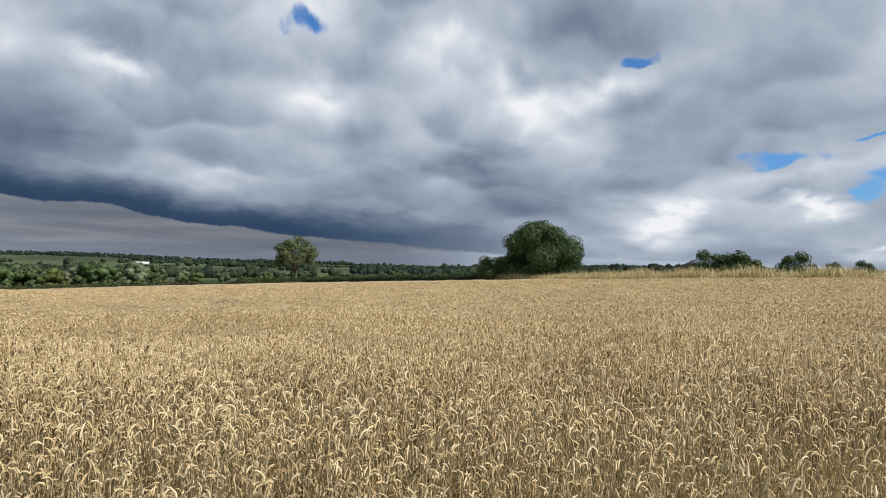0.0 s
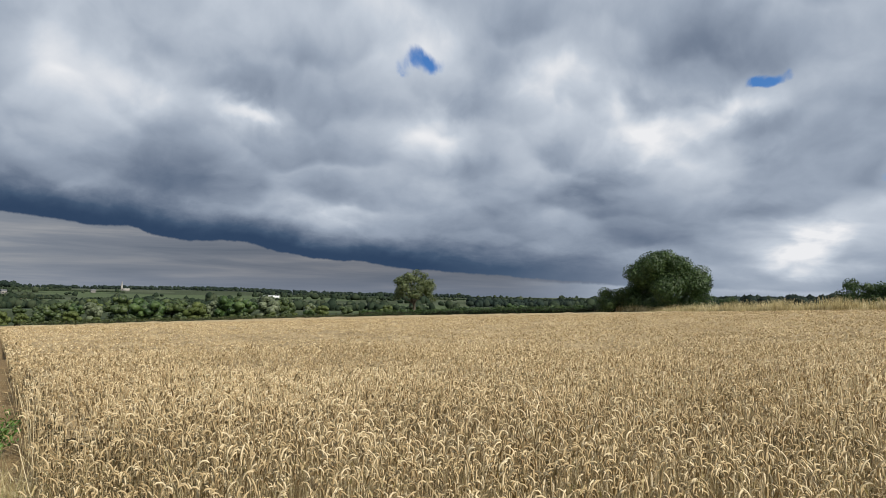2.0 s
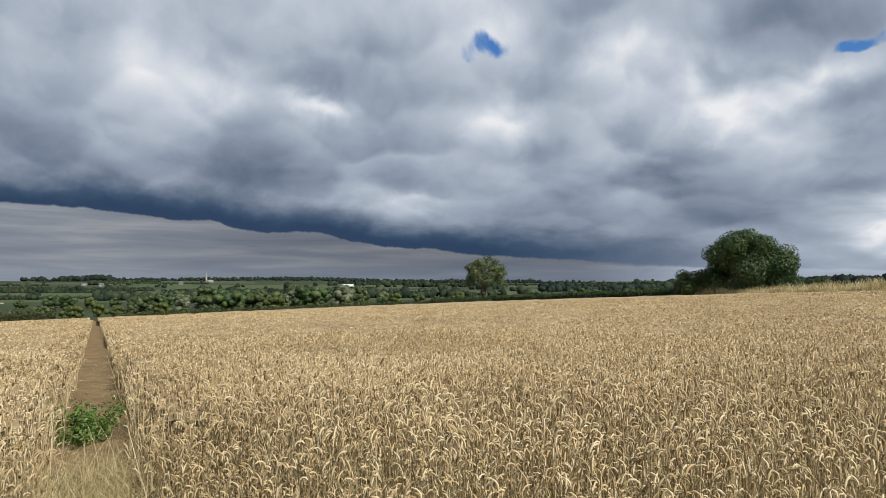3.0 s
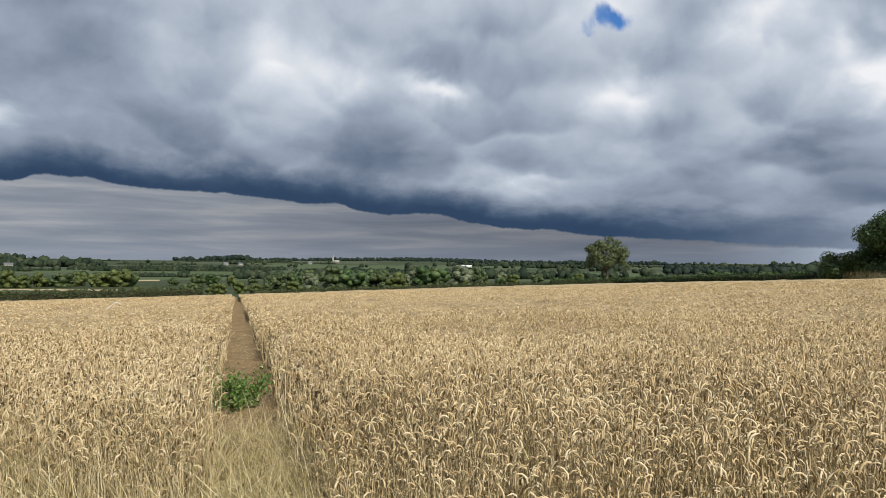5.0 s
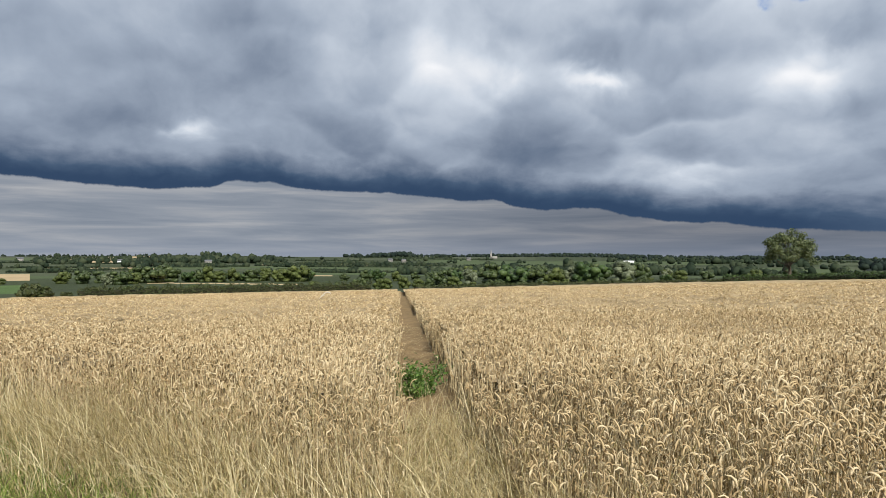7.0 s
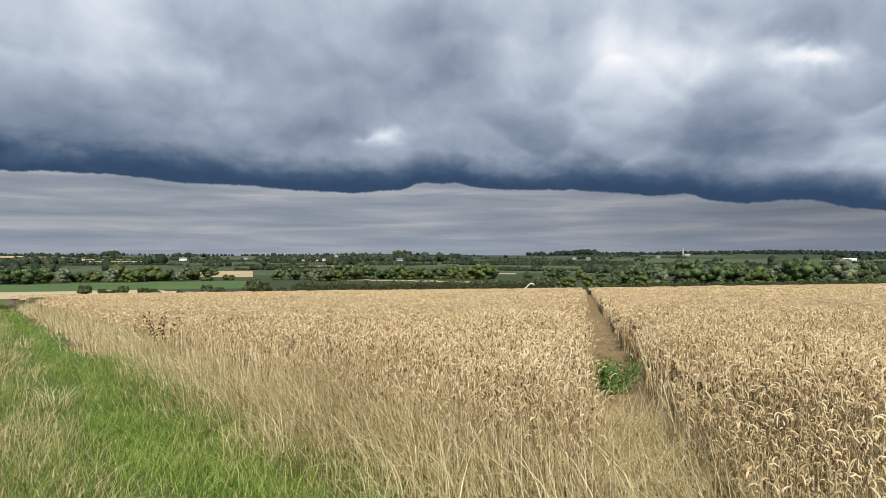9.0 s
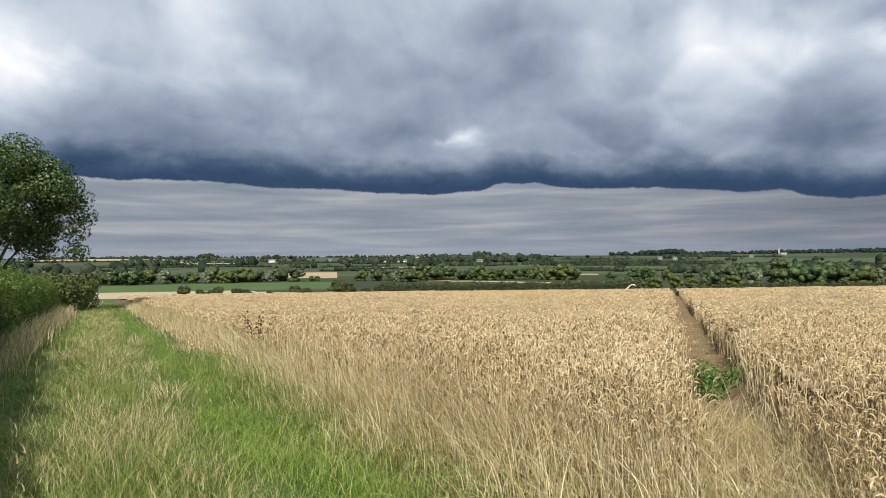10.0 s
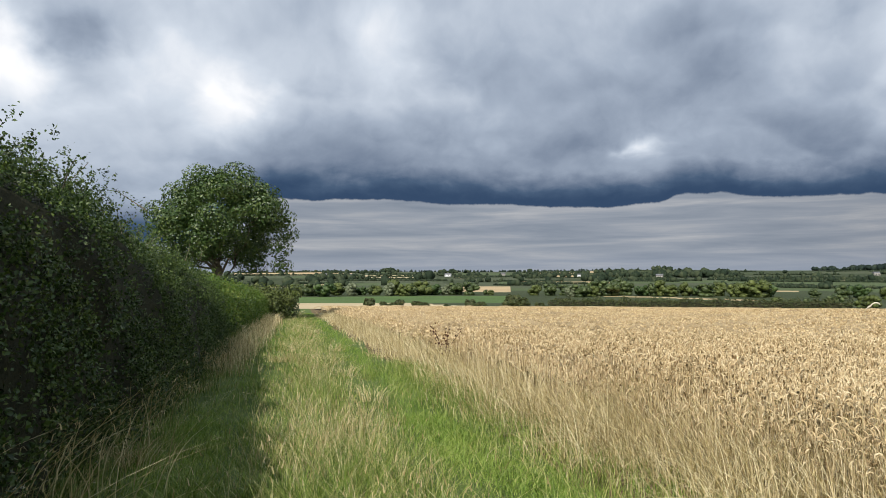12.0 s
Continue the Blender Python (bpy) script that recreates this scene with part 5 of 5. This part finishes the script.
def make_building(name, yaw, r, long, deep, tall, roof, wall_mat, roof_mat, openings, label, category, turn=0.0, lift=0.0):
    x, y = place(yaw, r)
    ob = tagged(new(name), label, category)
    ob.matrix_basis = pose(x, y, float(height(x, y)) + lift, 0, 0, yaw + turn)
    h, d = long / 2, deep / 2
    part("wall", join("wall", [(*box(-h, h, -d, d, -1, tall), 0)], [wall_mat]), ob)
    pts, (quads, tris) = gable(-h, h, -d, d, tall, tall + roof)
    part("roof", join("roof", [(pts, quads, 0), (pts, tris, 0)], [roof_mat]), ob)
    for i in range(openings):
        cx = -h + (i + 0.5) * long / openings
        part("window", join("window", [(*box(cx - 0.6, cx + 0.6, -d - 0.12, -d + 0.1, tall * 0.35, tall * 0.7), 0)], [GLASSDARK]), ob)
    return ob


make_building("white_warehouse", 25.3, 1450, 34, 18, 3.4, 1.0, WHITEWALL, WHITEWALL, 6, "long low white warehouse far across the valley", "warehouse", 6, 1.5)
for yaw, r, long in ((38.9, 1700, 10), (45.9, 1500, 11), (44.7, 1420, 9), (61.3, 1230, 12), (67.8, 1300, 13), (74.6, 1600, 12), (79.5, 1500, 15), (90.5, 1500, 16), (88.3, 1450, 14)):
    make_building("farmhouse", yaw, r, long, 8, 5, 3, WHITEWALL if long > 12 else STONEWALL, SLATE, 4, "distant farmhouse with pale walls and a slate roof", "house", rng.uniform(-25, 25))


def make_church():
    x, y = place(36.9, 2050)
    ob = tagged(new("church_spire"), "slender grey stone church spire on the far hill", "church")
    ob.matrix_basis = pose(x, y, float(height(x, y)), 0, 0, 36.9)
    part("tower", join("tower", [(*box(-2.4, 2.4, -2.4, 2.4, -1, 15), 0)], [STONEWALL]), ob)
    part("spire", join("spire", [(*tube([(0, 0, 15), (0, 0, 22), (0, 0, 31)], [2.5, 1.3, 0.1], 8), 0)], [STONEWALL]), ob)
    part("nave", join("nave", [(*box(2.4, 20, -4, 4, -1, 8), 0)], [STONEWALL]), ob)


make_church()


# ---------------------------------------------------------------- small plants and clutter
def make_weed():
    x, y = -6.72, 6.30
    weed = tagged(new("nettle_clump"), "bushy fresh green weed growing in the footpath", "weed")
    weed.matrix_basis = pose(x, y, float(height(x, y)))
    for i in range(46):
        a, reach = rng.uniform(0, 6.28), rng.uniform(0.05, 0.65)
        top = np.array([math.cos(a) * reach, math.sin(a) * reach, rng.uniform(0.25, 0.55)])
        t = np.linspace(0, 1, 6)[:, None]
        line = top * np.array([0.3, 0.3, 0]) + top * np.array([0.7, 0.7, 1]) * t
        stem = part("stem", join("stem", [(*tube(line, np.linspace(0.005, 0.002, 6), 4), 0)], [WEED], True), weed)
        spots = np.repeat(line[1:], 7, axis=0) + rng.normal(0, 0.045, (35, 3))
        P, F = leaves(spots, 0.06, np.tile([0.0, 0, 1.0], (35, 1)), 0.4, 0.5)
        part("foliage", join("foliage", [(P, F, 0)], [WEED]), stem)


make_weed()


def make_dock():
    x, y = -16.07, 1.98
    dock = tagged(new("dock_plant"), "dead rust-brown dock standing above the wheat edge", "plant")
    dock.matrix_basis = pose(x, y, float(height(x, y)))
    for dx, dy, tall in ((-0.1, -0.22, 1.02), (0.0, 0.06, 1.0), (0.1, 0.24, 0.92), (-0.05, 0.0, 0.84), (0.05, -0.2, 0.78)):
        t = np.linspace(0, 1, 8)[:, None]
        line = np.array([dx, dy, tall]) * t + np.array([0, dy * 0.6, -0.05]) * t ** 3
        stem = part("stem", join("stem", [(*tube(line, np.linspace(0.008, 0.004, 8), 5), 0)], [DOCK], True), dock)
        spots = np.repeat(line[4:], 5, axis=0) + rng.normal(0, 0.03, (20, 3)) * [1, 1, 1.4]
        P, F = leaves(spots, 0.065, None, 0, 0.7)
        tagged(part("seed_head", join("seed_head", [(P, F, 0)], [DOCK]), stem), kind="stuff")
        spots = line[[2, 3, 4]] + rng.normal(0, 0.05, (3, 3))
        for spot in spots:
            P, F = leaves(spot[None], 0.11, None, 0, 0.35)
            part("leaf", join("leaf", [(P, F, 0)], [DOCK]), stem)


make_dock()


def make_oat_stem():
    """One tall bleached grass stem in the verge, with an arching seed head at its top."""
    x, y = -3.52, 2.14
    ob = tagged(new("oat_grass_stem"), "single tall bleached grass stem with a pale nodding head", "grass stem")
    ob.matrix_basis = pose(x, y, float(height(x, y)), 0, 0, 50)
    t = np.linspace(0, 1, 9)[:, None]
    line = np.array([0.0, 0.0, 1.54]) * t + np.array([-0.03, 0.0, 0.0]) * np.sin(np.pi * t)
    part("stem", join("stem", [(*tube(line, np.linspace(0.0016, 0.0009, 9), 4), 0)], [DRY], True), ob)
    head = np.array([(0, 0, 1.535), (0.012, 0, 1.552), (0.026, 0, 1.562), (0.036, 0, 1.574), (0.050, 0, 1.580), (0.064, 0, 1.576), (0.072, 0, 1.566)])
    part("seed_head", join("seed_head", [(*tube(head, [0.001, 0.0042, 0.0055, 0.0032, 0.0055, 0.0045, 0.0008], 6), 0)], [PALE], True), ob)


make_oat_stem()


def make_flower(x, y, tall):
    ob = tagged(new("yarrow_flower"), "small white flower head in the shaded grass", "flower")
    ob.matrix_basis = pose(x, y, float(height(x, y)))
    stem = part("stem", join("stem", [(*tube([(0, 0, 0), (0.01, 0, tall * 0.5), (0.0, 0.01, tall)], [0.003, 0.003, 0.002], 4), 0)], [GREEN], True), ob)
    spots = np.array([0, 0, tall]) + rng.normal(0, 1, (24, 3)) * [0.018, 0.018, 0.006]
    P, F = leaves(spots, 0.018, np.tile([0.0, 0, 1.0], (24, 1)), 0.7, 0.9)
    part("petals", join("petals", [(P, F, 0)], [PETAL]), ob)


make_flower(-5.0, -2.85, 0.35)
